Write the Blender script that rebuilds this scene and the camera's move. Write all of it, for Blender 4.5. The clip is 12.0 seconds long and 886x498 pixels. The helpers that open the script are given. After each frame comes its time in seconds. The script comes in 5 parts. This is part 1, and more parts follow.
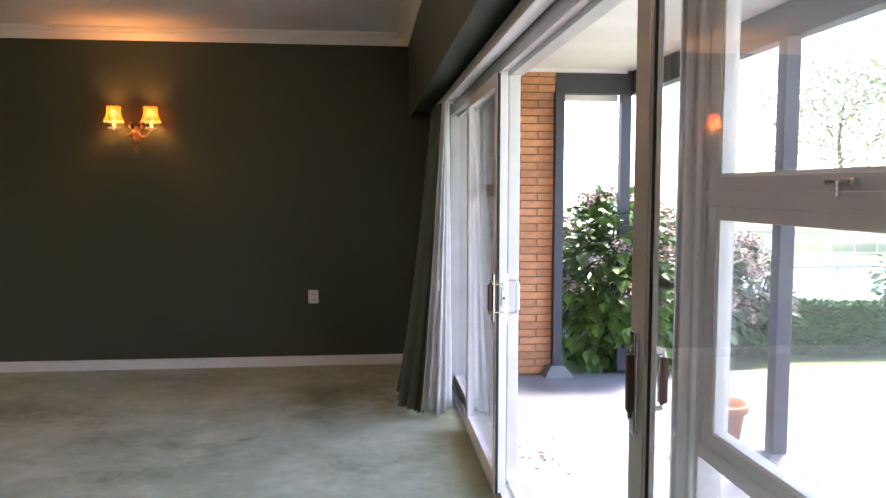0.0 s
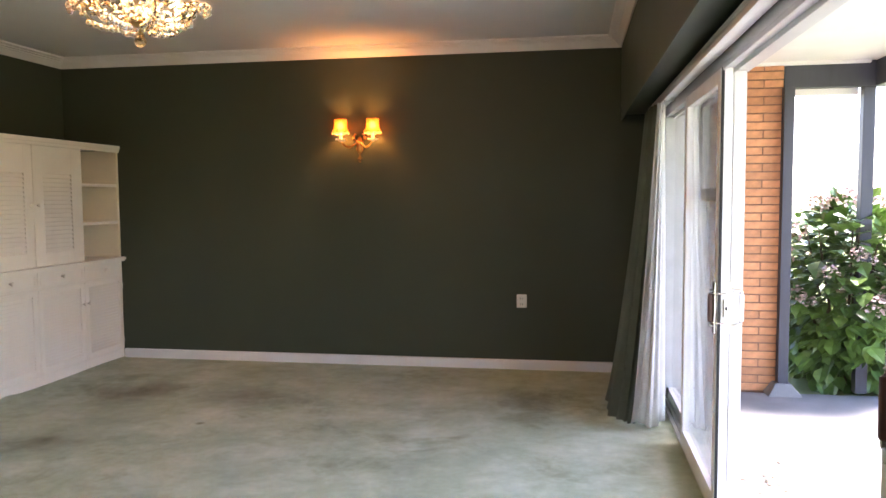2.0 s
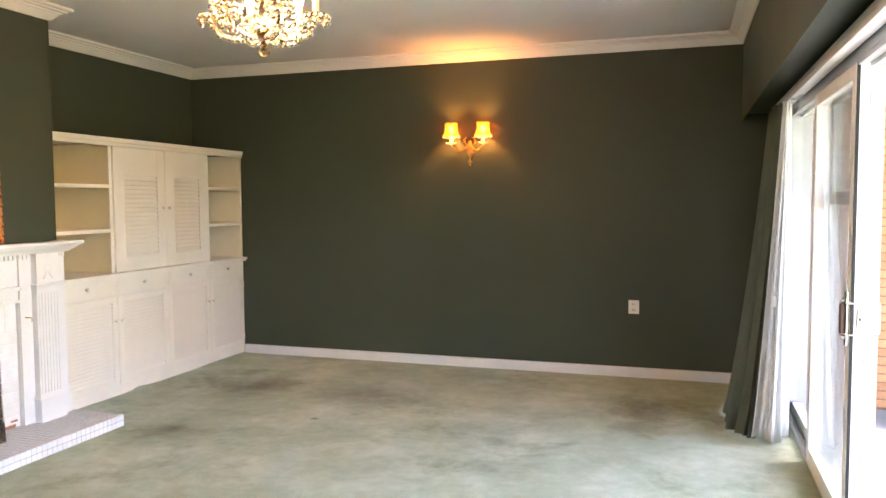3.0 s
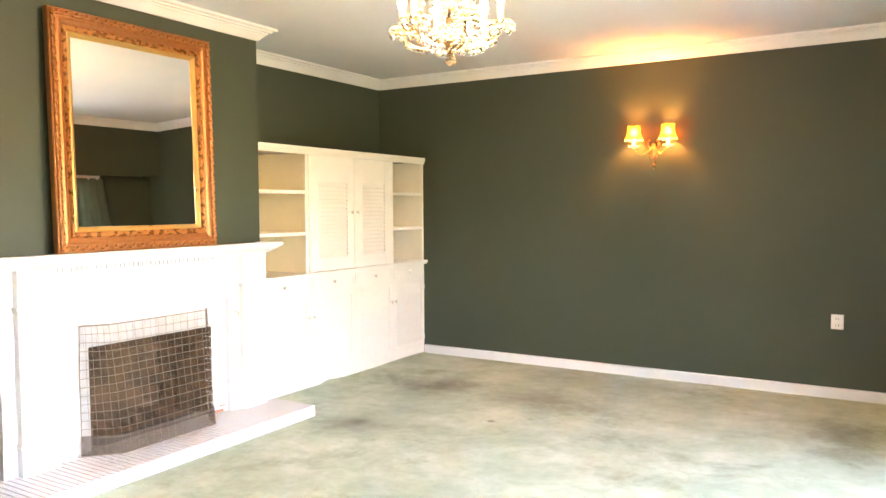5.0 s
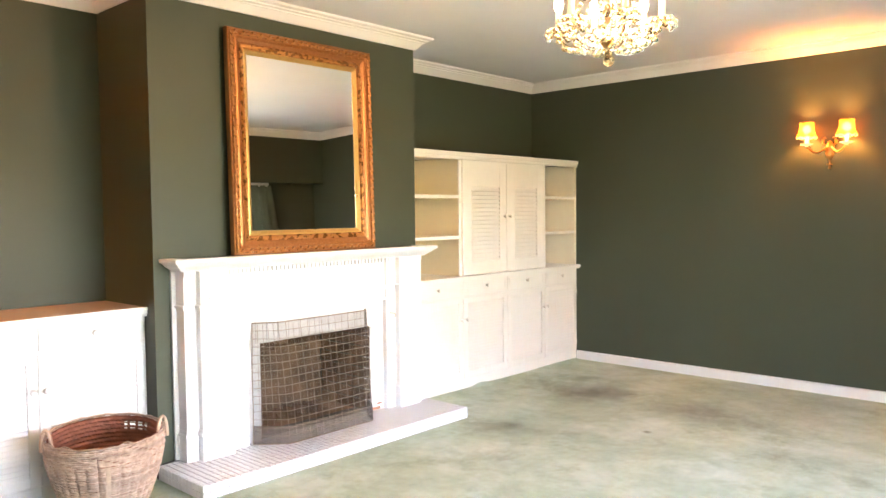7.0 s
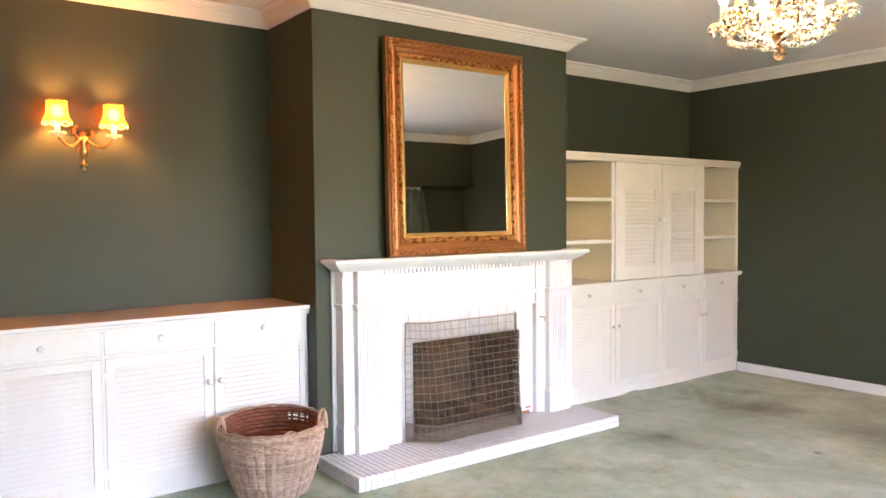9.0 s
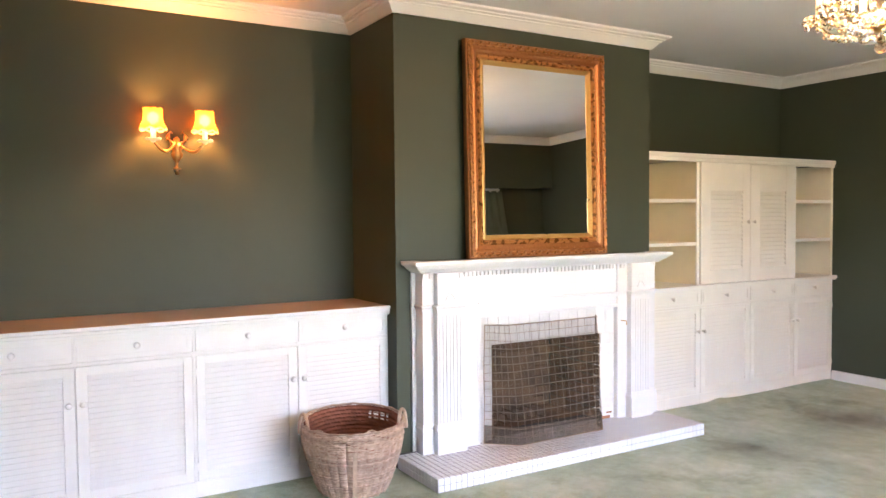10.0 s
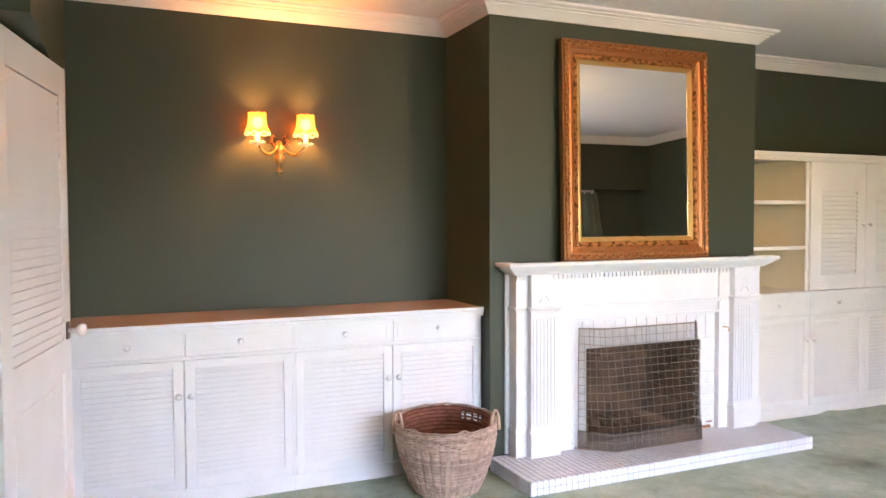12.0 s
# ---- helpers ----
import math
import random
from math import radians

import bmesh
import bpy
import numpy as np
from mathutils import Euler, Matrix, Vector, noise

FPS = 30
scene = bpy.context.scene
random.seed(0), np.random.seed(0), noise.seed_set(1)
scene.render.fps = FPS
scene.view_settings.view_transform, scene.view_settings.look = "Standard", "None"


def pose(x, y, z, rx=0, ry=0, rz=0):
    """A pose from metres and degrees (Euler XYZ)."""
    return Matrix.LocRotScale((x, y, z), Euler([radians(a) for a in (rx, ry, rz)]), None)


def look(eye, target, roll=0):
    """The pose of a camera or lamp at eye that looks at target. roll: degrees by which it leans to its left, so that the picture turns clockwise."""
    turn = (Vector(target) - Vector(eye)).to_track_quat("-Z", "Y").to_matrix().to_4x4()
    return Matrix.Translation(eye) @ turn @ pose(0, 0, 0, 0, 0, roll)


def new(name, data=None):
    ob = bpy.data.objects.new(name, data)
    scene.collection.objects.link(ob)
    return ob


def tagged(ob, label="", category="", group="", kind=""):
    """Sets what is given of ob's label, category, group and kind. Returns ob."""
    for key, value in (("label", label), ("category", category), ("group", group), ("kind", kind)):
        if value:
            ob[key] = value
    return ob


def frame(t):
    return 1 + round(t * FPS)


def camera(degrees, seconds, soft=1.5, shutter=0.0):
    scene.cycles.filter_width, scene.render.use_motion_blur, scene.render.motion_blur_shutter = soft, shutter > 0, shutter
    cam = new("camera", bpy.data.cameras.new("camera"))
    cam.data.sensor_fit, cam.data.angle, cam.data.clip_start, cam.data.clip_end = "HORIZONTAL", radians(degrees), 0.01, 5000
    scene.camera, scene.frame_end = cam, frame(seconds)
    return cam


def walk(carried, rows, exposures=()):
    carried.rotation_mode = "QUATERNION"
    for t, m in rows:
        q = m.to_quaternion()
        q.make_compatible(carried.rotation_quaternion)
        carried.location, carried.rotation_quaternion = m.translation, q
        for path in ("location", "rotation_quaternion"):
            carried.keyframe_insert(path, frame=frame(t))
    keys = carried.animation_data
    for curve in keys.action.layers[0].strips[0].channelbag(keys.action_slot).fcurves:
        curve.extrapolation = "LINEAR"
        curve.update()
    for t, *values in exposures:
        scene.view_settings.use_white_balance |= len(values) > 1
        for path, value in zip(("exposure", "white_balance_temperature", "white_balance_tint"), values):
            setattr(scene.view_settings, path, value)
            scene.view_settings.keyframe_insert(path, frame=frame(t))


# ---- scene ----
cam = camera(61.08, 12.0)
PATH = [
    (0.0, pose(0.075, 0.012, 1.4, 85.62, -0.09, -5.85)),
    (0.5, pose(0.066, 0.013, 1.4, 85.69, 0.05, -1.71)),
    (1.0, pose(0.058, 0.013, 1.4, 85.75, 0.18, 2.50)),
    (1.5, pose(0.050, 0.013, 1.4, 85.82, 0.26, 6.20)),
    (2.0, pose(0.043, 0.013, 1.4, 86.05, 0.39, 9.67)),
    (2.5, pose(0.036, 0.012, 1.4, 86.21, 0.35, 13.42)),
    (3.0, pose(0.027, 0.010, 1.4, 86.34, 0.34, 17.85)),
    (5.0, pose(0.002, 0.001, 1.4, 86.79, 0.31, 31.14)),
    (5.5, pose(-0.003, -0.002, 1.4, 86.85, 0.37, 33.75)),
    (6.0, pose(-0.008, -0.005, 1.4, 86.98, 0.53, 36.61)),
    (6.5, pose(-0.013, -0.008, 1.4, 87.08, 0.53, 39.40)),
    (7.0, pose(-0.018, -0.012, 1.4, 87.18, 0.57, 42.49)),
    (7.5, pose(-0.022, -0.015, 1.4, 87.26, 0.47, 45.46)),
    (9.5, pose(-0.038, -0.032, 1.4, 87.63, 0.53, 56.65)),
    (10.0, pose(-0.041, -0.037, 1.4, 87.72, 0.50, 59.60)),
    (10.5, pose(-0.044, -0.040, 1.4, 87.78, 0.38, 61.61)),
    (11.0, pose(-0.046, -0.043, 1.4, 87.83, 0.37, 63.33)),
    (11.5, pose(-0.047, -0.046, 1.4, 87.86, 0.34, 65.08)),
    (12.0, pose(-0.049, -0.049, 1.4, 87.88, 0.30, 66.59)),
]
EXPOSURES = [(0.0, 3.05, 6250, 26), (1.5, 3.35, 6350, 27), (2.5, 3.9, 6600, 25), (3.0, 4.25, 6650, 23), (5.0, 5.2, 6650, 21), (6.5, 5.1, 6600, 21), (7.5, 4.75, 6400, 23), (9.5, 4.45, 6200, 26), (12.0, 4.3, 6000, 26)]
walk(cam, PATH, EXPOSURES)

# ---- light: bright hazy day, wall sconces and a chandelier ----
world = bpy.data.worlds.new("sky")
scene.world = world
world.use_nodes = True
wn = world.node_tree
sky = wn.nodes.new("ShaderNodeTexSky")
sky.sky_type, sky.sun_disc = "NISHITA", False
sky.sun_elevation, sky.sun_rotation = radians(52), radians(56)
sky.dust_density, sky.air_density = 1.0, 1.0
wn.links.new(sky.outputs[0], wn.nodes["Background"].inputs[0])
wn.nodes["Background"].inputs[1].default_value = 0.15
sun_data = bpy.data.lights.new("sun", "SUN")
sun_data.energy, sun_data.angle, sun_data.color = 3.2, radians(14), (1.0, 0.94, 0.86)
sun = new("sun", sun_data)
sun.matrix_world = look((0, 0, 0), (-0.53, -0.35, -0.80))


def lamp(name, place, watts, colour, radius):
    data = bpy.data.lights.new(name, "POINT")
    data.energy, data.color, data.shadow_soft_size = watts, colour, radius
    ob = new(name, data)
    ob.location = place
    return ob


# ---- materials ----
def material(name, colour, rough=0.6, metal=0.0, vary=0.12, scale=6.0, bump=0.1, fine=180.0, dark=None, piece=0.0, gloss=0.5, stretch=(1, 1, 1)):
    """Painted or natural surface: broad blotches, fine grain and a little relief."""
    m = bpy.data.materials.new(name)
    m.use_nodes = True
    n, l = m.node_tree.nodes, m.node_tree.links
    b = n["Principled BSDF"]
    b.inputs["Roughness"].default_value = rough
    b.inputs["Metallic"].default_value = metal
    b.inputs["Specular IOR Level"].default_value = gloss
    tc = n.new("ShaderNodeTexCoord")
    mp = n.new("ShaderNodeMapping")
    mp.inputs["Scale"].default_value = stretch
    l.new(tc.outputs["Object"], mp.inputs[0])
    big = n.new("ShaderNodeTexNoise")
    big.inputs["Scale"].default_value, big.inputs["Detail"].default_value = scale, 6
    small = n.new("ShaderNodeTexNoise")
    small.inputs["Scale"].default_value, small.inputs["Detail"].default_value = fine, 3
    l.new(mp.outputs[0], big.inputs[0]), l.new(mp.outputs[0], small.inputs[0])
    ramp = n.new("ShaderNodeValToRGB")
    d = dark or tuple(c * (1 - 2 * vary) for c in colour)
    ramp.color_ramp.elements[0].position, ramp.color_ramp.elements[1].position = 0.3, 0.7
    ramp.color_ramp.elements[0].color, ramp.color_ramp.elements[1].color = (*d, 1), (*colour, 1)
    l.new(big.outputs[0], ramp.inputs[0])
    mix = n.new("ShaderNodeMix")
    mix.data_type, mix.blend_type = "RGBA", "MULTIPLY"
    mix.inputs[0].default_value = 1.0
    grain = n.new("ShaderNodeMapRange")
    grain.inputs[3].default_value, grain.inputs[4].default_value = 1 - vary, 1 + vary
    l.new(small.outputs[0], grain.inputs[0])
    l.new(ramp.outputs[0], mix.inputs[6]), l.new(grain.outputs[0], mix.inputs[7])
    out = mix.outputs[2]
    if piece:
        info = n.new("ShaderNodeObjectInfo")
        hsv = n.new("ShaderNodeHueSaturation")
        mr = n.new("ShaderNodeMapRange")
        mr.inputs[3].default_value, mr.inputs[4].default_value = 1 - piece, 1 + piece
        l.new(info.outputs["Random"], mr.inputs[0]), l.new(mr.outputs[0], hsv.inputs["Value"])
        l.new(out, hsv.inputs["Color"])
        out = hsv.outputs[0]
    l.new(out, b.inputs["Base Color"])
    rr = n.new("ShaderNodeMapRange")
    rr.inputs[3].default_value, rr.inputs[4].default_value = max(0.02, rough - 0.08), min(1, rough + 0.08)
    l.new(big.outputs[0], rr.inputs[0]), l.new(rr.outputs[0], b.inputs["Roughness"])
    if bump:
        bp = n.new("ShaderNodeBump")
        bp.inputs["Strength"].default_value, bp.inputs["Distance"].default_value = bump, 0.002
        l.new(small.outputs[0], bp.inputs["Height"]), l.new(bp.outputs[0], b.inputs["Normal"])
    return m


def glass_material(name, tint=(1, 1, 1), rough=0.0, veil=0.0):
    """Thin pane: clear, with a mirror-like sheen at glancing angles and perhaps a pale veil for dusty glass and flare.
    """
    m = bpy.data.materials.new(name)
    m.use_nodes = True
    n, l = m.node_tree.nodes, m.node_tree.links
    n.remove(n["Principled BSDF"])
    tr, gl, mx, lw, pw, fr = (n.new("ShaderNode" + k) for k in ("BsdfTransparent", "BsdfGlossy", "MixShader", "LayerWeight", "Math", "MapRange"))
    tr.inputs[0].default_value = (*tint, 1)
    gl.inputs["Roughness"].default_value = rough
    lw.inputs[0].default_value = 0.5
    pw.operation, pw.inputs[1].default_value = "POWER", 4.0
    fr.inputs[3].default_value, fr.inputs[4].default_value = 0.045, 0.9
    l.new(lw.outputs["Facing"], pw.inputs[0]), l.new(pw.outputs[0], fr.inputs[0])
    l.new(fr.outputs[0], mx.inputs[0]), l.new(tr.outputs[0], mx.inputs[1]), l.new(gl.outputs[0], mx.inputs[2])
    last = mx.outputs[0]
    # Translucent layer: a dusty film that also imitates flare and haze.
    if veil:
        tl, mm, nz, mr, tc = (n.new("ShaderNode" + k) for k in ("BsdfTranslucent", "MixShader", "TexNoise", "MapRange", "TexCoord"))
        tl.inputs[0].default_value = (0.9, 0.93, 0.97, 1)
        nz.inputs["Scale"].default_value, nz.inputs["Detail"].default_value = 7.0, 9.0
        mr.inputs[1].default_value, mr.inputs[2].default_value, mr.inputs[3].default_value, mr.inputs[4].default_value = 0.3, 0.75, 0.7 * veil, 1.6 * veil
        l.new(tc.outputs["Object"], nz.inputs[0]), l.new(nz.outputs[0], mr.inputs[0]), l.new(mr.outputs[0], mm.inputs[0])
        l.new(last, mm.inputs[1]), l.new(tl.outputs[0], mm.inputs[2])
        last = mm.outputs[0]
    l.new(last, n["Material Output"].inputs[0])
    return m


def glow_material(name, colour, strength, base=(0.8, 0.7, 0.5)):
    m = bpy.data.materials.new(name)
    m.use_nodes = True
    b = m.node_tree.nodes["Principled BSDF"]
    b.inputs["Base Color"].default_value = (*base, 1)
    b.inputs["Emission Color"].default_value = (*colour, 1)
    b.inputs["Emission Strength"].default_value = strength
    return m


def see_through_material(name, colour, cover, rough=0.8):
    """Loose cloth or fine wire gauze that lets part of the light pass."""
    m = bpy.data.materials.new(name)
    m.use_nodes = True
    n, l = m.node_tree.nodes, m.node_tree.links
    b = n["Principled BSDF"]
    b.inputs["Base Color"].default_value, b.inputs["Roughness"].default_value = (*colour, 1), rough
    tr, mx, nz, mr, tc = (n.new("ShaderNode" + k) for k in ("BsdfTransparent", "MixShader", "TexNoise", "MapRange", "TexCoord"))
    nz.inputs["Scale"].default_value = 14
    mr.inputs[3].default_value, mr.inputs[4].default_value = cover - 0.12, cover + 0.12
    l.new(tc.outputs["Object"], nz.inputs[0]), l.new(nz.outputs[0], mr.inputs[0]), l.new(mr.outputs[0], mx.inputs[0])
    l.new(tr.outputs[0], mx.inputs[1]), l.new(b.outputs[0], mx.inputs[2])
    l.new(mx.outputs[0], n["Material Output"].inputs[0])
    return m


def cloth_material(name, colour, thin, weave=0.0):
    """Thin woven cloth that glows when a lamp stands behind it; weave is the share of open holes."""
    m = bpy.data.materials.new(name)
    m.use_nodes = True
    n, l = m.node_tree.nodes, m.node_tree.links
    n.remove(n["Principled BSDF"])
    df, tl, mx, nz, mr, hs, tc = (n.new("ShaderNode" + k) for k in ("BsdfDiffuse", "BsdfTranslucent", "MixShader", "TexNoise", "MapRange", "HueSaturation", "TexCoord"))
    nz.inputs["Scale"].default_value = 240
    l.new(tc.outputs["Object"], nz.inputs[0]), l.new(nz.outputs[0], mr.inputs[0])
    mr.inputs[3].default_value, mr.inputs[4].default_value = 0.85, 1.0
    hs.inputs["Color"].default_value = (*colour, 1)
    l.new(mr.outputs[0], hs.inputs["Value"])
    l.new(hs.outputs[0], df.inputs[0]), l.new(hs.outputs[0], tl.inputs[0])
    mx.inputs[0].default_value = thin
    l.new(df.outputs[0], mx.inputs[1]), l.new(tl.outputs[0], mx.inputs[2])
    last = mx.outputs[0]
    if weave:
        tp, mt = n.new("ShaderNodeBsdfTransparent"), n.new("ShaderNodeMixShader")
        mt.inputs[0].default_value = weave
        l.new(last, mt.inputs[1]), l.new(tp.outputs[0], mt.inputs[2])
        last = mt.outputs[0]
    l.new(last, n["Material Output"].inputs[0])
    return m


SPILLS = [(-3.04, 4.93, 0.42, 0.7), (-2.24, 4.30, 0.035, 0.95), (-2.93, 3.80, 0.3, 0.5), (-3.01, 5.01, 0.28, 0.6), (-0.33, 5.05, 0.4, 0.3), (-2.98, 3.86, 0.1, 0.6), (-2.29, 4.93, 0.35, 0.45), (-2.09, 4.97, 0.4, 0.35)]


def carpet_material():
    """Worn sage carpet: pile grain, broad faded patches and a few dark stains."""
    m = bpy.data.materials.new("sage_carpet")
    m.use_nodes = True
    n, l = m.node_tree.nodes, m.node_tree.links
    b = n["Principled BSDF"]
    b.inputs["Roughness"].default_value = 0.95
    b.inputs["Specular IOR Level"].default_value = 0.15
    b.inputs["Sheen Weight"].default_value = 0.15
    tc = n.new("ShaderNodeTexCoord")

    def nz(scale, detail, distort=0.0, rough=0.5):
        k = n.new("ShaderNodeTexNoise")
        k.inputs["Scale"].default_value, k.inputs["Detail"].default_value, k.inputs["Distortion"].default_value = scale, detail, distort
        k.inputs["Roughness"].default_value = rough
        l.new(tc.outputs["Object"], k.inputs[0])
        return k.outputs[0]

    def ramp(src, stops):
        r = n.new("ShaderNodeValToRGB")
        e = r.color_ramp.elements
        while len(e) < len(stops):
            e.new(0.5)
        for k, (p, c) in zip(e, stops):
            k.position, k.color = p, (*c, 1)
        l.new(src, r.inputs[0])
        return r.outputs[0]

    def mul(a, c, f=1.0):
        x = n.new("ShaderNodeMix")
        x.data_type, x.blend_type = "RGBA", "MULTIPLY"
        x.inputs[0].default_value = f
        l.new(a, x.inputs[6]), l.new(c, x.inputs[7])
        return x.outputs[2]

    base = ramp(nz(1.9, 12, 0.15, 0.68), [(0.35, (0.345, 0.41, 0.285)), (0.5, (0.43, 0.50, 0.365)), (0.64, (0.53, 0.60, 0.475))])
    mid = ramp(nz(9.0, 10, 0.1, 0.75), [(0.34, (0.84, 0.84, 0.81)), (0.66, (1.08, 1.08, 1.08))])
    stain = ramp(nz(1.1, 11, 0.25, 0.7), [(0.33, (0.54, 0.54, 0.43)), (0.46, (0.95, 0.96, 0.95)), (1.0, (1, 1, 1))])
    pile = ramp(nz(420, 2), [(0.2, (0.75, 0.75, 0.75)), (0.8, (1.15, 1.15, 1.15))])
    colour = mul(mul(mul(base, mid), stain), pile)
    edge = nz(4.0, 8, 0.6, 0.7)
    for x, y, r, deep in SPILLS:
        gap = n.new("ShaderNodeVectorMath")
        gap.operation, gap.inputs[1].default_value = "DISTANCE", (x, y, 0)
        l.new(tc.outputs["Object"], gap.inputs[0])
        rag = n.new("ShaderNodeMath")
        rag.operation, rag.inputs[1].default_value = "MULTIPLY_ADD", -1.1 * r
        l.new(edge, rag.inputs[0]), l.new(gap.outputs["Value"], rag.inputs[2])
        fade = n.new("ShaderNodeMapRange")
        fade.inputs[1].default_value, fade.inputs[2].default_value = -0.4 * r, 0.5 * r
        fade.inputs[3].default_value, fade.inputs[4].default_value = deep, 0.0
        l.new(rag.outputs[0], fade.inputs[0])
        x_ = n.new("ShaderNodeMix")
        x_.data_type, x_.blend_type = "RGBA", "MULTIPLY"
        x_.inputs[7].default_value = (0.34, 0.31, 0.22, 1)
        l.new(fade.outputs[0], x_.inputs[0]), l.new(colour, x_.inputs[6])
        colour = x_.outputs[2]
    l.new(colour, b.inputs["Base Color"])
    bp = n.new("ShaderNodeBump")
    bp.inputs["Strength"].default_value, bp.inputs["Distance"].default_value = 0.5, 0.004
    l.new(nz(300, 3), bp.inputs["Height"]), l.new(bp.outputs[0], b.inputs["Normal"])
    return m


M_WALL = material("dark_green_wall_paint", (0.0615, 0.0720, 0.0485), 0.46, vary=0.05, scale=1.2, bump=0.05, fine=260, gloss=0.20)
M_CEIL = material("ceiling_paint", (0.79, 0.775, 0.73), 0.85, vary=0.03, scale=1.5, bump=0.05, fine=120)
M_TRIM = material("cream_white_trim_paint", (0.84, 0.82, 0.77), 0.45, vary=0.03, scale=4, bump=0.04)
M_WHITE = material("white_gloss_paint", (0.74, 0.735, 0.725), 0.38, vary=0.03, scale=5, bump=0.05)
# Ivory paint whose warmth also imitates the warmer light away from the windows.
M_IVORY_WARM = material("warm_lit_ivory_paint", (0.79, 0.745, 0.655), 0.42, vary=0.03, scale=5, bump=0.05)
M_CREAM = material("cream_shelf_paint", (0.80, 0.69, 0.46), 0.55, vary=0.04, scale=3, bump=0.04)
M_CREAM_PALE = material("pale_cream_paint", (0.84, 0.77, 0.60), 0.55, vary=0.04, scale=3, bump=0.04)
M_CARPET = carpet_material()
M_TOP = material("varnished_wood_top", (0.39, 0.31, 0.245), 0.36, vary=0.12, scale=4, fine=90, stretch=(8, 1, 8))
M_ALU = material("silver_aluminium", (0.64, 0.64, 0.635), 0.38, 0.3, vary=0.06, scale=8, bump=0.03)
# Aluminium paled so the far door and the beads look strongly lit.
M_ALU_LIT = material("daylit_pale_aluminium", (0.88, 0.88, 0.87), 0.42, 0.12, vary=0.05, scale=8, bump=0.03)
M_RUBBER = material("black_rubber", (0.015, 0.015, 0.015), 0.6)
M_HANDLE = material("brown_wood_grip", (0.09, 0.032, 0.018), 0.35, vary=0.2, scale=20)
M_CHROME = material("chrome", (0.75, 0.75, 0.75), 0.18, 1.0, vary=0.03)
M_GLASS = glass_material("window_glass")
M_GLASS_VEILED = glass_material("dusty_flare_window_glass", veil=0.03)
M_BRICK = material("orange_clay_brick", (0.64, 0.29, 0.14), 0.85, vary=0.14, scale=14, fine=160, bump=0.5, piece=0.16)
M_MORTAR = material("dark_mortar", (0.30, 0.16, 0.10), 0.95, vary=0.15, scale=20, bump=0.4)
M_POST = material("slate_grey_painted_timber", (0.052, 0.053, 0.068), 0.55, vary=0.1, scale=6, fine=90, stretch=(4, 4, 0.5))
M_SOFFIT = material("white_soffit_paint", (0.84, 0.81, 0.77), 0.6, vary=0.05, scale=3)
M_CONC = material("pale_concrete", (0.24, 0.235, 0.235), 0.9, vary=0.16, scale=2.5, fine=140, bump=0.5)
M_LAWN = material("dry_lawn", (0.22, 0.26, 0.09), 0.95, vary=0.2, scale=1.5, fine=60, bump=0.8)
M_LEAF = material("hydrangea_leaf", (0.15, 0.25, 0.05), 0.42, vary=0.25, scale=2.2, fine=40, bump=0.2, dark=(0.025, 0.06, 0.014))
M_FLOWER = material("faded_pink_flower", (0.55, 0.42, 0.40), 0.8, vary=0.2, scale=5, dark=(0.33, 0.24, 0.20))
M_BARK = material("pale_bark", (0.30, 0.25, 0.18), 0.9, vary=0.2, scale=8)
M_STEM = material("brown_stem", (0.09, 0.06, 0.035), 0.8, vary=0.2, scale=20)
M_HEDGE = material("clipped_hedge", (0.12, 0.21, 0.045), 0.7, vary=0.25, scale=9, bump=0.6)
# Far paler than the other leaves: the distance haze sits in the colour.
M_TREE_HAZY = material("haze_paled_tree_foliage", (0.60, 0.62, 0.42), 0.7, vary=0.25, scale=1.2)
M_WATER = material("pool_water", (0.12, 0.42, 0.50), 0.08, vary=0.1, scale=2)
M_TERRA = material("terracotta", (0.42, 0.19, 0.09), 0.8, vary=0.15, scale=12, bump=0.3)
M_TILE = material("white_glazed_tile", (0.76, 0.76, 0.765), 0.22, vary=0.03, scale=30, piece=0.05, bump=0.03)
M_GROUT = material("grey_grout", (0.08, 0.078, 0.075), 0.95, vary=0.15, scale=30, bump=0.3)
M_PBRICK = material("white_painted_brick", (0.76, 0.75, 0.73), 0.6, vary=0.05, scale=20, fine=120, bump=0.5, piece=0.03)
M_SOOT = material("sooty_brick", (0.20, 0.115, 0.055), 0.95, vary=0.3, scale=6, bump=0.6, dark=(0.065, 0.040, 0.022), piece=0.2)
M_WIRE = material("dull_steel_wire", (0.36, 0.30, 0.23), 0.5, 0.6, vary=0.15, scale=40)
M_GAUZE = see_through_material("brown_wire_gauze", (0.085, 0.050, 0.028), 0.30)
M_HEM = see_through_material("folded_wire_gauze", (0.12, 0.085, 0.06), 0.62)
M_GILT = material("antique_gilt", (0.38, 0.155, 0.046), 0.34, 0.55, vary=0.12, scale=55, fine=160, bump=0.4, dark=(0.30, 0.11, 0.03))
M_GOLD = material("bright_gilt", (0.68, 0.42, 0.14), 0.30, 0.75, vary=0.04, scale=10)
M_GILT_BAND = material("polished_gilt_band", (0.46, 0.19, 0.048), 0.28, 0.65, vary=0.08, scale=30, fine=140, bump=0.2)
M_BRASS = material("aged_brass", (0.55, 0.33, 0.12), 0.3, 0.9, vary=0.15, scale=25, bump=0.1)
M_MIRROR = material("mirror_silver", (0.90, 0.90, 0.89), 0.0, 1.0, vary=0.0, bump=0)
M_MIRROR.node_tree.nodes["Principled BSDF"].inputs["Roughness"].default_value = 0.01
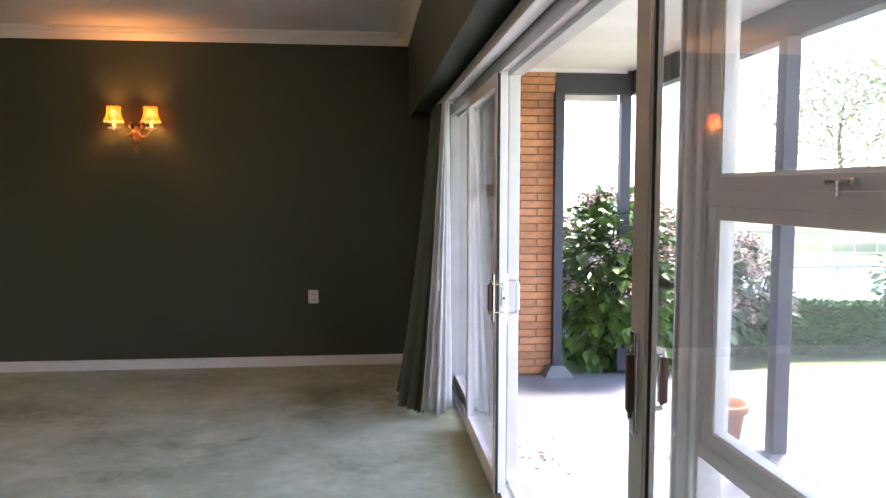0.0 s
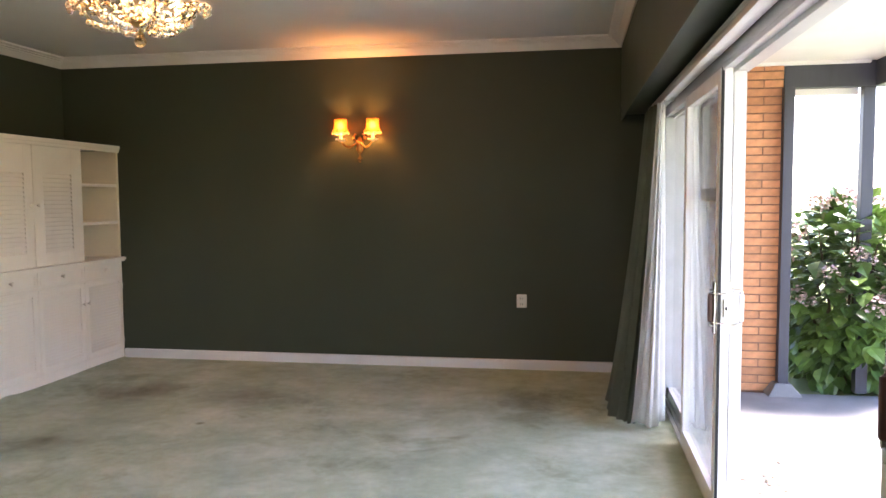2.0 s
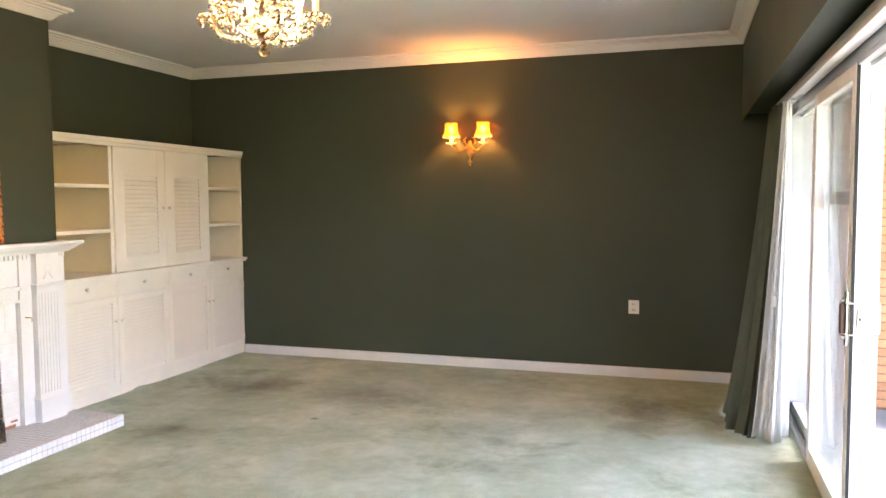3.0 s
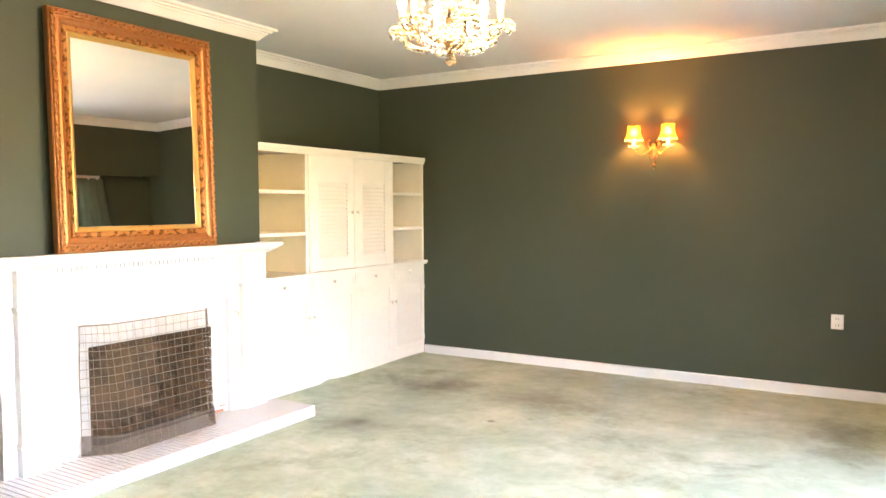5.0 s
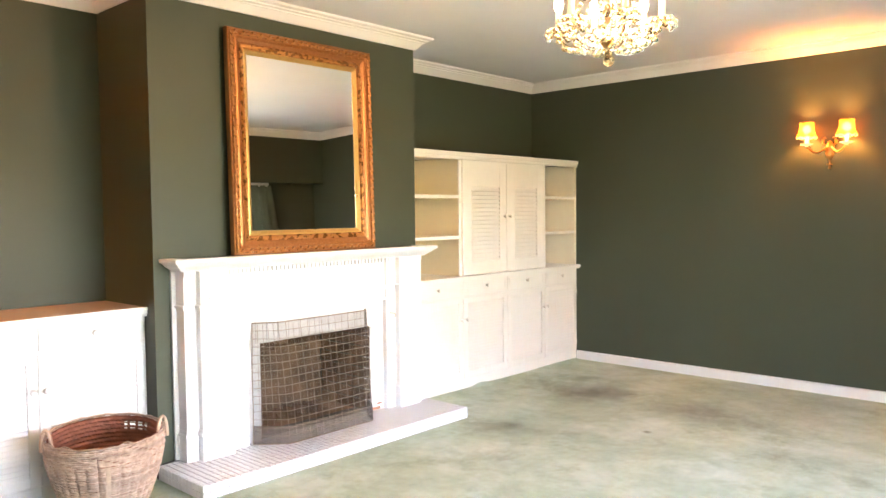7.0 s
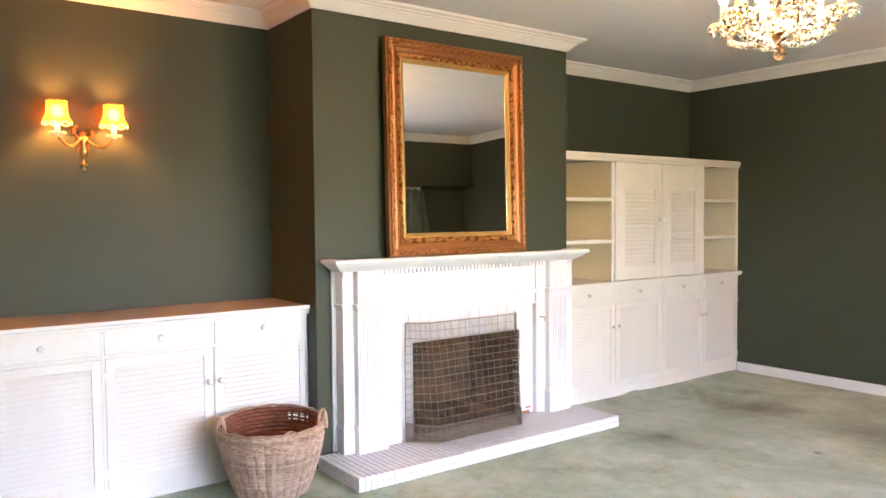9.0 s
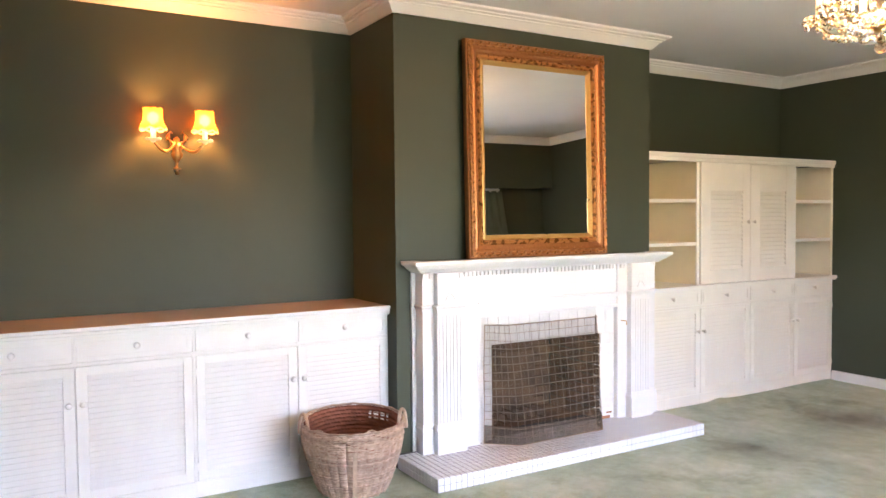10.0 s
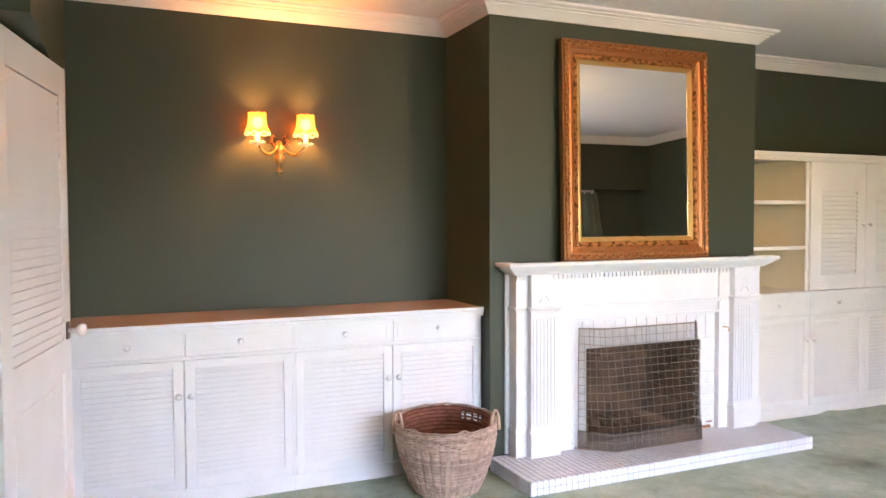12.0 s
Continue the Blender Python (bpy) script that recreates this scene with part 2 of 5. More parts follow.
for link in list(M_MIRROR.node_tree.nodes["Principled BSDF"].inputs["Roughness"].links):
    M_MIRROR.node_tree.links.remove(link)
M_WICKER = material("brown_wicker", (0.58, 0.425, 0.325), 0.45, vary=0.16, scale=38, fine=120, bump=0.4, dark=(0.34, 0.22, 0.155), piece=0.22)
M_BRONZE = material("dark_bronze", (0.10, 0.07, 0.045), 0.4, 0.7, vary=0.15, scale=30)
M_WICKER_IN = material("dark_inner_wicker", (0.30, 0.105, 0.055), 0.8, vary=0.2, scale=20, bump=0.4)
M_CANE = material("pale_split_cane", (0.62, 0.45, 0.33), 0.7, vary=0.2, scale=20)
M_CURTAIN = material("sage_green_curtain", (0.14, 0.16, 0.12), 0.9, vary=0.08, scale=5, fine=400, bump=0.2)
M_LINING = see_through_material("white_curtain_lining", (0.80, 0.79, 0.76), 0.86)
M_PLASTIC = material("white_plastic", (0.76, 0.75, 0.72), 0.35, vary=0.02)
M_DARKHOLE = material("dark_slot", (0.02, 0.02, 0.02), 0.7)
M_CRYSTAL = material("cut_crystal", (0.80, 0.65, 0.44), 0.14, vary=0.02, bump=0, gloss=0.9)
M_CRYSTAL.node_tree.nodes["Principled BSDF"].inputs["Transmission Weight"].default_value = 0.97
M_SHADE = cloth_material("lit_fabric_shade", (0.36, 0.100, 0.013), 0.85, 0.034)
M_SHADE_TRIM = cloth_material("lit_shade_fringe", (0.55, 0.42, 0.30), 0.5)
# Sleeves and pans emit faintly, standing in for the bulb light they catch.
M_CANDLE_LIT = glow_material("bulb_lit_sleeve_and_pan", (1.0, 0.60, 0.22), 0.028)
M_BULB = glow_material("candle_bulb", (1.0, 0.74, 0.42), 1.3)


# ---- shape helpers ----
def bx(bm, x0, x1, y0, y1, z0, z1, m=None):
    v = [bm.verts.new((x, y, z)) for x in (x0, x1) for y in (y0, y1) for z in (z0, z1)]
    if m:
        for k in v:
            k.co = m @ k.co
    for q in ((0, 1, 3, 2), (4, 6, 7, 5), (0, 4, 5, 1), (2, 3, 7, 6), (0, 2, 6, 4), (1, 5, 7, 3)):
        bm.faces.new([v[i] for i in q])
    return v


def box(x0, x1, y0, y1, z0, z1, bevel=0.0):
    bm = bmesh.new()
    bx(bm, x0, x1, y0, y1, z0, z1)
    return soft(bm, bevel)


def soft(bm, bevel):
    bmesh.ops.recalc_face_normals(bm, faces=bm.faces)
    if bevel:
        bmesh.ops.bevel(bm, geom=list(bm.edges), offset=bevel, segments=2, profile=0.6, affect="EDGES")
    return bm


def boxes(*list_of, bevel=0.0):
    bm = bmesh.new()
    for b in list_of:
        bx(bm, *b)
    return soft(bm, bevel)


def lathe(bm, prof, c=(0, 0, 0), seg=16, wave=None):
    rings = []
    for i, (r, z) in enumerate(prof):
        ring = []
        for k in range(seg):
            a = 2 * math.pi * k / seg
            rr, zz = (wave(i, a, r, z) if wave else (r, z))
            ring.append(bm.verts.new((c[0] + rr * math.cos(a), c[1] + rr * math.sin(a), c[2] + zz)))
        rings.append(ring)
    for a, b in zip(rings, rings[1:]):
        for k in range(seg):
            bm.faces.new((a[k], a[(k + 1) % seg], b[(k + 1) % seg], b[k]))
    for ring, r in ((rings[0], prof[0][0]), (rings[-1], prof[-1][0])):
        if 0 < r < 0.004:
            bm.faces.new(ring)
    return bm


def tube(bm, pts, r, seg=6, cap=True):
    pts = [Vector(p) for p in pts]
    rings = []
    for i, p in enumerate(pts):
        d = (pts[min(i + 1, len(pts) - 1)] - pts[max(i - 1, 0)]).normalized()
        u = d.cross(Vector((0, 0, 1)) if abs(d.z) < 0.9 else Vector((1, 0, 0))).normalized()
        w = d.cross(u)
        rr = r[i] if isinstance(r, (list, tuple)) else r
        rings.append([bm.verts.new(p + rr * (math.cos(2 * math.pi * k / seg) * u + math.sin(2 * math.pi * k / seg) * w)) for k in range(seg)])
    for a, b in zip(rings, rings[1:]):
        for k in range(seg):
            bm.faces.new((a[k], a[(k + 1) % seg], b[(k + 1) % seg], b[k]))
    if cap:
        bm.faces.new(rings[0][::-1]), bm.faces.new(rings[-1])
    return bm


def run(bm, path, prof, closed=False):
    """Sweep a profile of (out, z) along a level path with mitred corners; out goes to the right of the way."""
    n = len(path)
    rings = []
    for i, p in enumerate(path):
        p = Vector(p)
        a = Vector(path[i - 1]) if (i or closed) else None
        b = Vector(path[(i + 1) % n]) if (i < n - 1 or closed) else None
        d1 = (p - a).normalized() if a is not None else None
        d2 = (b - p).normalized() if b is not None else None
        d1, d2 = d1 or d2, d2 or d1
        n1, n2 = Vector((d1.y, -d1.x)), Vector((d2.y, -d2.x))
        m = (n1 + n2) / (1 + n1.dot(n2))
        rings.append([bm.verts.new((p.x + m.x * o, p.y + m.y * o, z)) for o, z in prof])
    k = len(prof)
    for i in range(n if closed else n - 1):
        a, b = rings[i], rings[(i + 1) % n]
        for j in range(k):
            bm.faces.new((a[j], a[(j + 1) % k], b[(j + 1) % k], b[j]))
    if not closed:
        bm.faces.new(rings[0]), bm.faces.new(rings[-1][::-1])
    bmesh.ops.recalc_face_normals(bm, faces=bm.faces)
    return bm


def data_of(name, bm, mat, smooth=False):
    me = bpy.data.meshes.new(name)
    bm.to_mesh(me)
    bm.free()
    me.materials.append(mat)
    if smooth:
        me.shade_smooth()
    return me


def part(name, bm, mat, parent, label="", smooth=False, m=None):
    ob = new(name, bm if isinstance(bm, bpy.types.Mesh) else data_of(name, bm, mat, smooth))
    ob.parent = parent
    if m is not None:
        ob.matrix_basis = m
    if label:
        tagged(ob, label)
    return ob


def thing(name, label, category, m=None, group="", kind=""):
    ob = tagged(new(name), label, category, group, kind)
    ob.empty_display_size = 0.1
    if m is not None:
        ob.matrix_basis = m
    return ob


def solid(name, bm, mat, label, category, kind="", group="", smooth=False):
    return tagged(new(name, data_of(name, bm, mat, smooth)), label, category, group, kind)


# ---- the room ----
XL, XB, XW, YN, YS, ZC = -4.39, -3.80, 0.42, 6.06, -0.28, 2.63   # left wall, chimney breast, wall over windows, far wall, door wall, ceiling
YB = -0.46                                                        # wall behind the start of the walk
B0, B1 = 1.86, 3.82                                               # chimney breast
S = "structure"
solid("floor", box(XL - 0.15, 0.74, YB - 0.1, YN + 0.1, -0.12, 0.0), M_CARPET, "worn sage green carpet with dark stains and faded patches", "carpet", S)
solid("ceiling", box(XL - 0.15, 0.8, YB - 0.1, YN + 0.15, ZC, ZC + 0.12), M_CEIL, "plain off-white painted ceiling", "ceiling", S)
solid("wall_north", box(XL - 0.15, 0.85, YN, YN + 0.14, 0, ZC), M_WALL, "dark olive green painted plaster wall", "wall", S)
solid("wall_west", boxes((XL - 0.15, XL, YS - 0.12, YN, 0, ZC)), M_WALL, "dark olive green painted alcove wall", "wall", S)
F0, F1, FZ = 2.46, 3.315, 0.645                                    # fireplace opening
bm = bmesh.new()
outline = [(B0, 0), (F0, 0), (F0, FZ), (F1, FZ), (F1, 0), (B1, 0), (B1, ZC), (B0, ZC)]
back_, front_ = ([bm.verts.new((x, y, z)) for y, z in outline] for x in (XL, XB))
bm.faces.new(back_), bm.faces.new(front_)
for k in range(8):
    bm.faces.new((back_[k], back_[(k + 1) % 8], front_[(k + 1) % 8], front_[k]))
solid("chimney_breast", soft(bm, 0), M_WALL, "dark olive green painted chimney breast over the fireplace", "chimney breast", S)
D0, D1, DZ = -3.50, -2.66, 2.04                                   # doorway in the south wall
YE = -0.46
solid("wall_south", boxes((XL, D0, YS - 0.12, YS, 0, ZC), (D1, 0.85, YE - 0.12, YE, 0, ZC), (D0, D1, YS - 0.12, YS, DZ, ZC)), M_WALL,
      "dark olive green painted wall with a doorway", "wall", S)
PY = YS - 1.3                                                      # far wall of the unseen closure added behind the door against light leaks
solid("wall_closure", boxes((-4.0, -2.2, PY - 0.1, PY, 0, ZC), (-4.0, -3.9, PY, YS - 0.121, 0, ZC), (-2.3, -2.2, PY, YE - 0.121, 0, ZC)), M_WALL, "dark green walls added behind the doorway to stop light leaking in", "wall", S)
solid("floor_closure", box(-4.0, -2.2, PY - 0.1, YB - 0.101, -0.12, -0.001), M_CARPET, "sage green carpet floor added behind the doorway to stop light leaking in", "carpet", S)
solid("ceiling_closure", box(-4.0, -2.2, PY - 0.1, YB - 0.101, ZC, ZC + 0.12), M_CEIL, "plain off-white ceiling added behind the doorway to stop light leaking in", "ceiling", S)
ZP, YG = 1.985, 0.42                                              # underside of the pelmet, end of the glazing
# The last box is unseen, added to keep window light off the left alcove.
solid("wall_east", boxes((XW, XW + 0.009, YB, YN, ZP, ZC), (XW + 0.009, 0.64, YB, YN, ZP + 0.045, ZC), (0.64, 0.80, YB, YN, ZP, ZC), (0.64, 0.80, 5.35, YN, 0, ZP), (0.64, 0.80, YB, YG, 0, ZP)), M_WALL,
      "dark olive green wall and boxed pelmet above the glass doors", "wall", S)

# cornice: flat band with stepped mouldings under the ceiling
CORN = [(0.0, 2.545), (0.010, 2.545), (0.015, 2.550), (0.050, 2.589), (0.058, 2.590), (0.058, 2.597), (0.070, 2.601), (0.078, 2.602), (0.078, 2.609), (0.096, 2.613),
        (0.104, 2.617), (0.104, ZC), (0.0, ZC)]
room_path = [(XW, YE), (XW, YN), (XL, YN), (XL, B1), (XB, B1), (XB, B0), (XL, B0), (XL, YS), (D1, YS), (D1, YE), (XW - 0.106, YE)]
solid("cornice", run(bmesh.new(), room_path, [(-o, z) for o, z in CORN]), M_TRIM, "cream painted plaster cornice with stepped mouldings", "cornice", S)
SK = [(0, 0), (0.016, 0), (0.016, 0.068), (0.010, 0.077), (0, 0.079)]
solid("baseboard", run(bmesh.new(), [(0.62, YN), (-3.866, YN)], [(-o, z) for o, z in SK]), M_WHITE, "white painted skirting board along the far wall", "skirting", S)

bm = bmesh.new()
rows_ = []
for k in range(61):
    y = 3.83 + (6.03 - 3.83) * k / 60
    lift = 0.005 + 0.012 * max(0.0, noise.noise(Vector((y * 2.1, 3.7, 0)))) + 0.016 * math.exp(-((y - 4.62) / 0.07) ** 2)
    rows_.append([bm.verts.new((x, y, z)) for x, z in ((-3.872, lift), (-3.862, lift + 0.003), (-3.845, lift * 0.75 + 0.001), (-3.815, lift * 0.25 + 0.001), (-3.785, -0.002))])
for a, b in zip(rows_, rows_[1:]):
    for k in range(4):
        bm.faces.new((a[k], a[k + 1], b[k + 1], b[k]))
solid("carpet_edge", bm, M_CARPET, "loose wavy edge of the sage carpet against the cupboards", "carpet", S, smooth=True)

# ---- window wall: sliding glass doors and fixed windows ----
WW = tagged(new("door_track"), "silver aluminium sill and head track of sliding glass doors", "door track", kind=S)
part("sill", boxes((0.655, 0.80, YG + 0.002, 5.33, -0.03, 0.012), (0.675, 0.685, 1.40, 5.3, 0.012, 0.03), (0.735, 0.745, 1.40, 5.3, 0.012, 0.03), bevel=0.002), M_ALU, WW)
part("head", boxes((0.655, 0.80, YG + 0.002, 5.33, 1.935, ZP - 0.003), (0.655, 0.668, YG + 0.002, 5.33, 1.915, 1.935), (0.715, 0.722, YG + 0.002, 5.33, 1.915, 1.935), bevel=0.002), M_ALU, WW)
RAIL = tagged(new("curtain_rail"), "white curtain track under the pelmet", "curtain rail")
part("track", boxes((0.555, 0.639, -0.4, 5.33, 1.968, ZP + 0.004), (0.555, 0.585, -0.4, 5.33, 1.940, 1.968), bevel=0.003), M_WHITE, RAIL)
for k in range(3):
    part("bracket", box(0.56, 0.62, 4.45 + k * 0.35, 4.47 + k * 0.35, 1.93, 1.956, 0.002), M_CHROME, RAIL)


def pane(parent, x, y0, y1, z0, z1, glass=None):
    p = part("pane", box(x - 0.003, x + 0.003, y0, y1, z0, z1), glass or M_GLASS, parent, "clear glass")
    p.visible_shadow = False
    return p


def slider(name, label, x, y0, y1, lead, mat, wide, thick=0.046):
    """Sliding leaf between y0 and y1; lead is the end that carries the lock."""
    t = tagged(new(name), label, "sliding door")
    w, z0, z1, d = 0.062, 0.026, 1.925, thick
    a, b = (wide, w) if lead == y0 else (w, wide)
    part("stile", box(x, x + d, y0, y0 + a, z0, z1, 0.004), mat, t)
    part("stile", box(x, x + d, y1 - b, y1, z0, z1, 0.004), mat, t)
    part("rail", box(x + 0.001, x + d - 0.001, y0 + a, y1 - b, z0, z0 + 0.085, 0.003), mat, t)
    part("rail", box(x + 0.001, x + d - 0.001, y0 + a, y1 - b, z1 - 0.06, z1, 0.003), mat, t)
    pane(t, x + 0.02, y0 + a - 0.01, y1 - b + 0.01, z0 + 0.08, z1 - 0.055)
    s = -1 if lead == y0 else 1
    e = y0 if lead == y0 else y1
    part("gasket", box(x + 0.004, x + 0.016, min(e, e + s * 0.006), max(e, e + s * 0.006), z0, z1), M_RUBBER, t, "black rubber seal")
    f = e - s * wide
    for k, (g, m_) in enumerate(((0.005, M_ALU_LIT), (0.010, M_RUBBER), (0.005, M_ALU_LIT))):
        q = f - s * (0.0, 0.0055, 0.016)[k]
        part("glazing_bead", box(x + 0.004 + 0.003 * k, x + 0.019, min(q, q - s * g), max(q, q - s * g), z0 + 0.085, z1 - 0.06), m_, t)
    return t


def pull(parent, x, y, z0, z1, side, mat, off=0.018):
    """Brown grip on chrome brackets; side -1 stands into the room."""
    h = part("handle", boxes((min(x, x + side * 0.012), max(x, x + side * 0.012), y - 0.016, y + 0.016, z0 - 0.05, z1 + 0.05), bevel=0.004), M_CHROME, parent, "chrome handle plate")
    bm = bmesh.new()
    g = x + side * off
    tube(bm, [(x, y, z0 - 0.02), (g, y, z0 - 0.012), (g, y, z0)], 0.008, 8), tube(bm, [(x, y, z1 + 0.02), (g, y, z1 + 0.012), (g, y, z1)], 0.008, 8)
    part("bracket", bm, M_CHROME, h)
    part("grip", box(g - 0.010, g + 0.010, y - 0.010, y + 0.010, z0, z1, 0.006), mat, h, "brown wooden grip" if mat is M_HANDLE else "pale metal grip")


far_leaf = slider("sliding_door", "open silver aluminium sliding glass door beside the curtain", 0.648, 3.30, 4.27, 3.30, M_ALU_LIT, 0.052, 0.050)
pull(far_leaf, 0.648, 3.318, 0.865, 0.985, -1, M_HANDLE, 0.022)
pull(far_leaf, 0.698, 3.330, 0.865, 0.985, 1, M_ALU_LIT, 0.056)
lock = part("lock", boxes((0.676, 0.694, 3.290, 3.2995, 0.885, 0.965), bevel=0.002), M_CHROME, far_leaf, "chrome lock plate with a dark keyhole")
part("keyhole", box(0.681, 0.689, 3.2885, 3.2905, 0.918, 0.932), M_DARKHOLE, lock)
for z in (0.862, 0.988):
    bm = bmesh.new()
    tube(bm, [(0.636, 3.305, z), (0.648, 3.293, z), (0.686, 3.293, z)], 0.004, 6)
    part("stay", bm, M_CHROME, lock)
near_leaf = slider("sliding_door", "open silver aluminium sliding glass door with brown grips", 0.665, 0.62, 1.63, 1.63, M_ALU, 0.084, 0.03)
pull(near_leaf, 0.665, 1.585, 0.918, 1.045, -1, M_HANDLE, 0.014)
pull(near_leaf, 0.695, 1.600, 0.93, 1.035, 1, M_HANDLE, 0.036)


def outer_window(name, label, ya, yb, sills):
    """Fixed window on the outer line: post at ya, two or three lights, far jamb at yb."""
    s = 1 if yb > ya else -1
    t = tagged(new(name), label, "window", kind=S)

    def span(a, b):
        return (min(ya + s * a, ya + s * b), max(ya + s * a, ya + s * b))
    L = abs(yb - ya)
    post = part("post", box(0.732, 0.785, *span(0, 0.12), 0.012, 1.934, 0.003), M_ALU, t, "moulded aluminium post")
    bm = bmesh.new()
    y = ya + s * 0.052
    tube(bm, [(0.735, y, 0.013), (0.735, y, 1.933)], 0.016, 14)
    part("round_bead", bm, M_ALU_LIT, post, smooth=True)
    part("edge_bead", box(0.724, 0.733, *span(0.098, 0.106), 0.013, 1.933), M_ALU_LIT, post)
    part("edge_bead", box(0.724, 0.733, *span(0.006, 0.014), 0.013, 1.933), M_ALU, post)
    part("jamb", box(0.732, 0.785, *span(L - 0.06, L), 0.012, 1.934, 0.003), M_ALU, t)
    for z in sills:
        part("transom", box(0.733, 0.784, *span(0.12, L - 0.06), z - 0.015, z + 0.015, 0.002), M_ALU, t)
    levels = [0.03] + sorted(sills) + [1.92]
    for k in range(len(levels) - 1):
        z0, z1 = levels[k] + 0.0145, levels[k + 1] - 0.0145
        if k:
            c = part("casement", boxes((0.738, 0.775, *span(0.1205, 0.16), z0, z1), (0.738, 0.775, *span(L - 0.09, L - 0.0605), z0, z1), (0.738, 0.775, *span(0.16, L - 0.09), z0, z0 + 0.026),
                                       (0.738, 0.775, *span(0.16, L - 0.09), z1 - 0.026, z1), bevel=0.002), M_ALU, t)
            part("bead", boxes((0.742, 0.768, *span(0.16, 0.168), z0 + 0.026, z1 - 0.026), (0.742, 0.768, *span(0.168, L - 0.09), z0 + 0.026, z0 + 0.033)), M_ALU_LIT, c)
        pane(t, 0.758, *span(0.118, L - 0.058), z0 - 0.003, z1 + 0.003, M_GLASS_VEILED if len(sills) > 1 else None)
    return t


win_far = outer_window("window_1", "fixed silver aluminium window behind the sliding door", 3.45, 4.36, (1.387,))
for z0, z1 in ((0.012, 0.09),):
    part("rail", box(0.70, 0.76, 4.40, 5.27, z0, z1, 0.003), M_ALU, win_far)
part("jamb", box(0.665, 0.725, 4.28, 4.36, 0.012, 1.934, 0.003), M_ALU, win_far)
part("jamb", box(0.665, 0.79, 5.27, 5.33, 0.012, 1.934, 0.003), M_ALU, win_far)
pane(win_far, 0.73, 4.361, 5.27, 0.09, 1.934)
win_near = outer_window("window_2", "silver aluminium window with opening casements and a low pane", 1.54, YG + 0.003, (1.387, 0.888))
part("latch", boxes((0.726, 0.738, 0.965, 1.03, 1.410, 1.420), (0.718, 0.726, 0.985, 0.993, 1.392, 1.416), bevel=0.003), M_CHROME, win_near, "chrome casement latch")

# ---- curtain ----
def cloth(bottom, top, z0, z1, pleats, amp, rows=16, cols=160):
    """Hanging cloth whose foot and head follow two plan lines, gathered in pleats."""
    def along(line, u):
        f = u * (len(line) - 1)
        i = min(int(f), len(line) - 2)
        return Vector(line[i]).lerp(Vector(line[i + 1]), f - i)
    bm = bmesh.new()
    grid = []
    for r in range(rows + 1):
        v = r / rows
        row = []
        for c in range(cols + 1):
            u = c / cols
            p = along(bottom, u).lerp(along(top, u), v ** 0.8)
            d = along(bottom, min(1, u + 0.02)) - along(bottom, max(0, u - 0.02))
            nrm = Vector((d.y, -d.x)).normalized()
            ph = 2 * math.pi * pleats * u + 0.8 * math.sin(5 * u) + 0.5 * math.sin(3 * v + 9 * u)
            a = amp * (1 - 0.45 * v) * (0.75 + 0.25 * math.sin(17 * u))
            s = math.sin(ph)
            p = p + nrm * a * (abs(s) ** 0.8 * (1 if s > 0 else -1))
            row.append(bm.verts.new((p.x, p.y, z0 + (z1 - z0) * v + (0.012 * math.sin(9 * u) if r == 0 else 0))))
        grid.append(row)
    for a, b in zip(grid, grid[1:]):
        for c in range(cols):
            bm.faces.new((a[c], a[c + 1], b[c + 1], b[c]))
    bmesh.ops.solidify(bm, geom=bm.faces[:], thickness=0.003)
    return bm


cur = tagged(new("curtain"), "sage green lined curtain drawn back in pleats", "curtain")
part("cloth", cloth([(0.42, 4.62), (0.365, 4.66), (0.30, 4.86), (0.30, 5.2), (0.42, 5.6)], [(0.575, 4.66), (0.555, 4.75), (0.54, 4.95), (0.54, 5.15), (0.55, 5.35)], 0.012, 1.955, 8, 0.034), M_CURTAIN, cur, smooth=True)
part("lining", cloth([(0.41, 4.605), (0.46, 4.57), (0.52, 4.555), (0.575, 4.60), (0.61, 4.72)], [(0.545, 4.66), (0.565, 4.65), (0.58, 4.68), (0.59, 4.75), (0.60, 4.85)], 0.03, 1.95, 5, 0.022, cols=110), M_LINING, cur, "white curtain lining", smooth=True)
part("cord_pull", box(0.495, 0.515, 4.52, 4.54, 0.80, 0.86, 0.004), M_PLASTIC, cur, "small white cord weight")

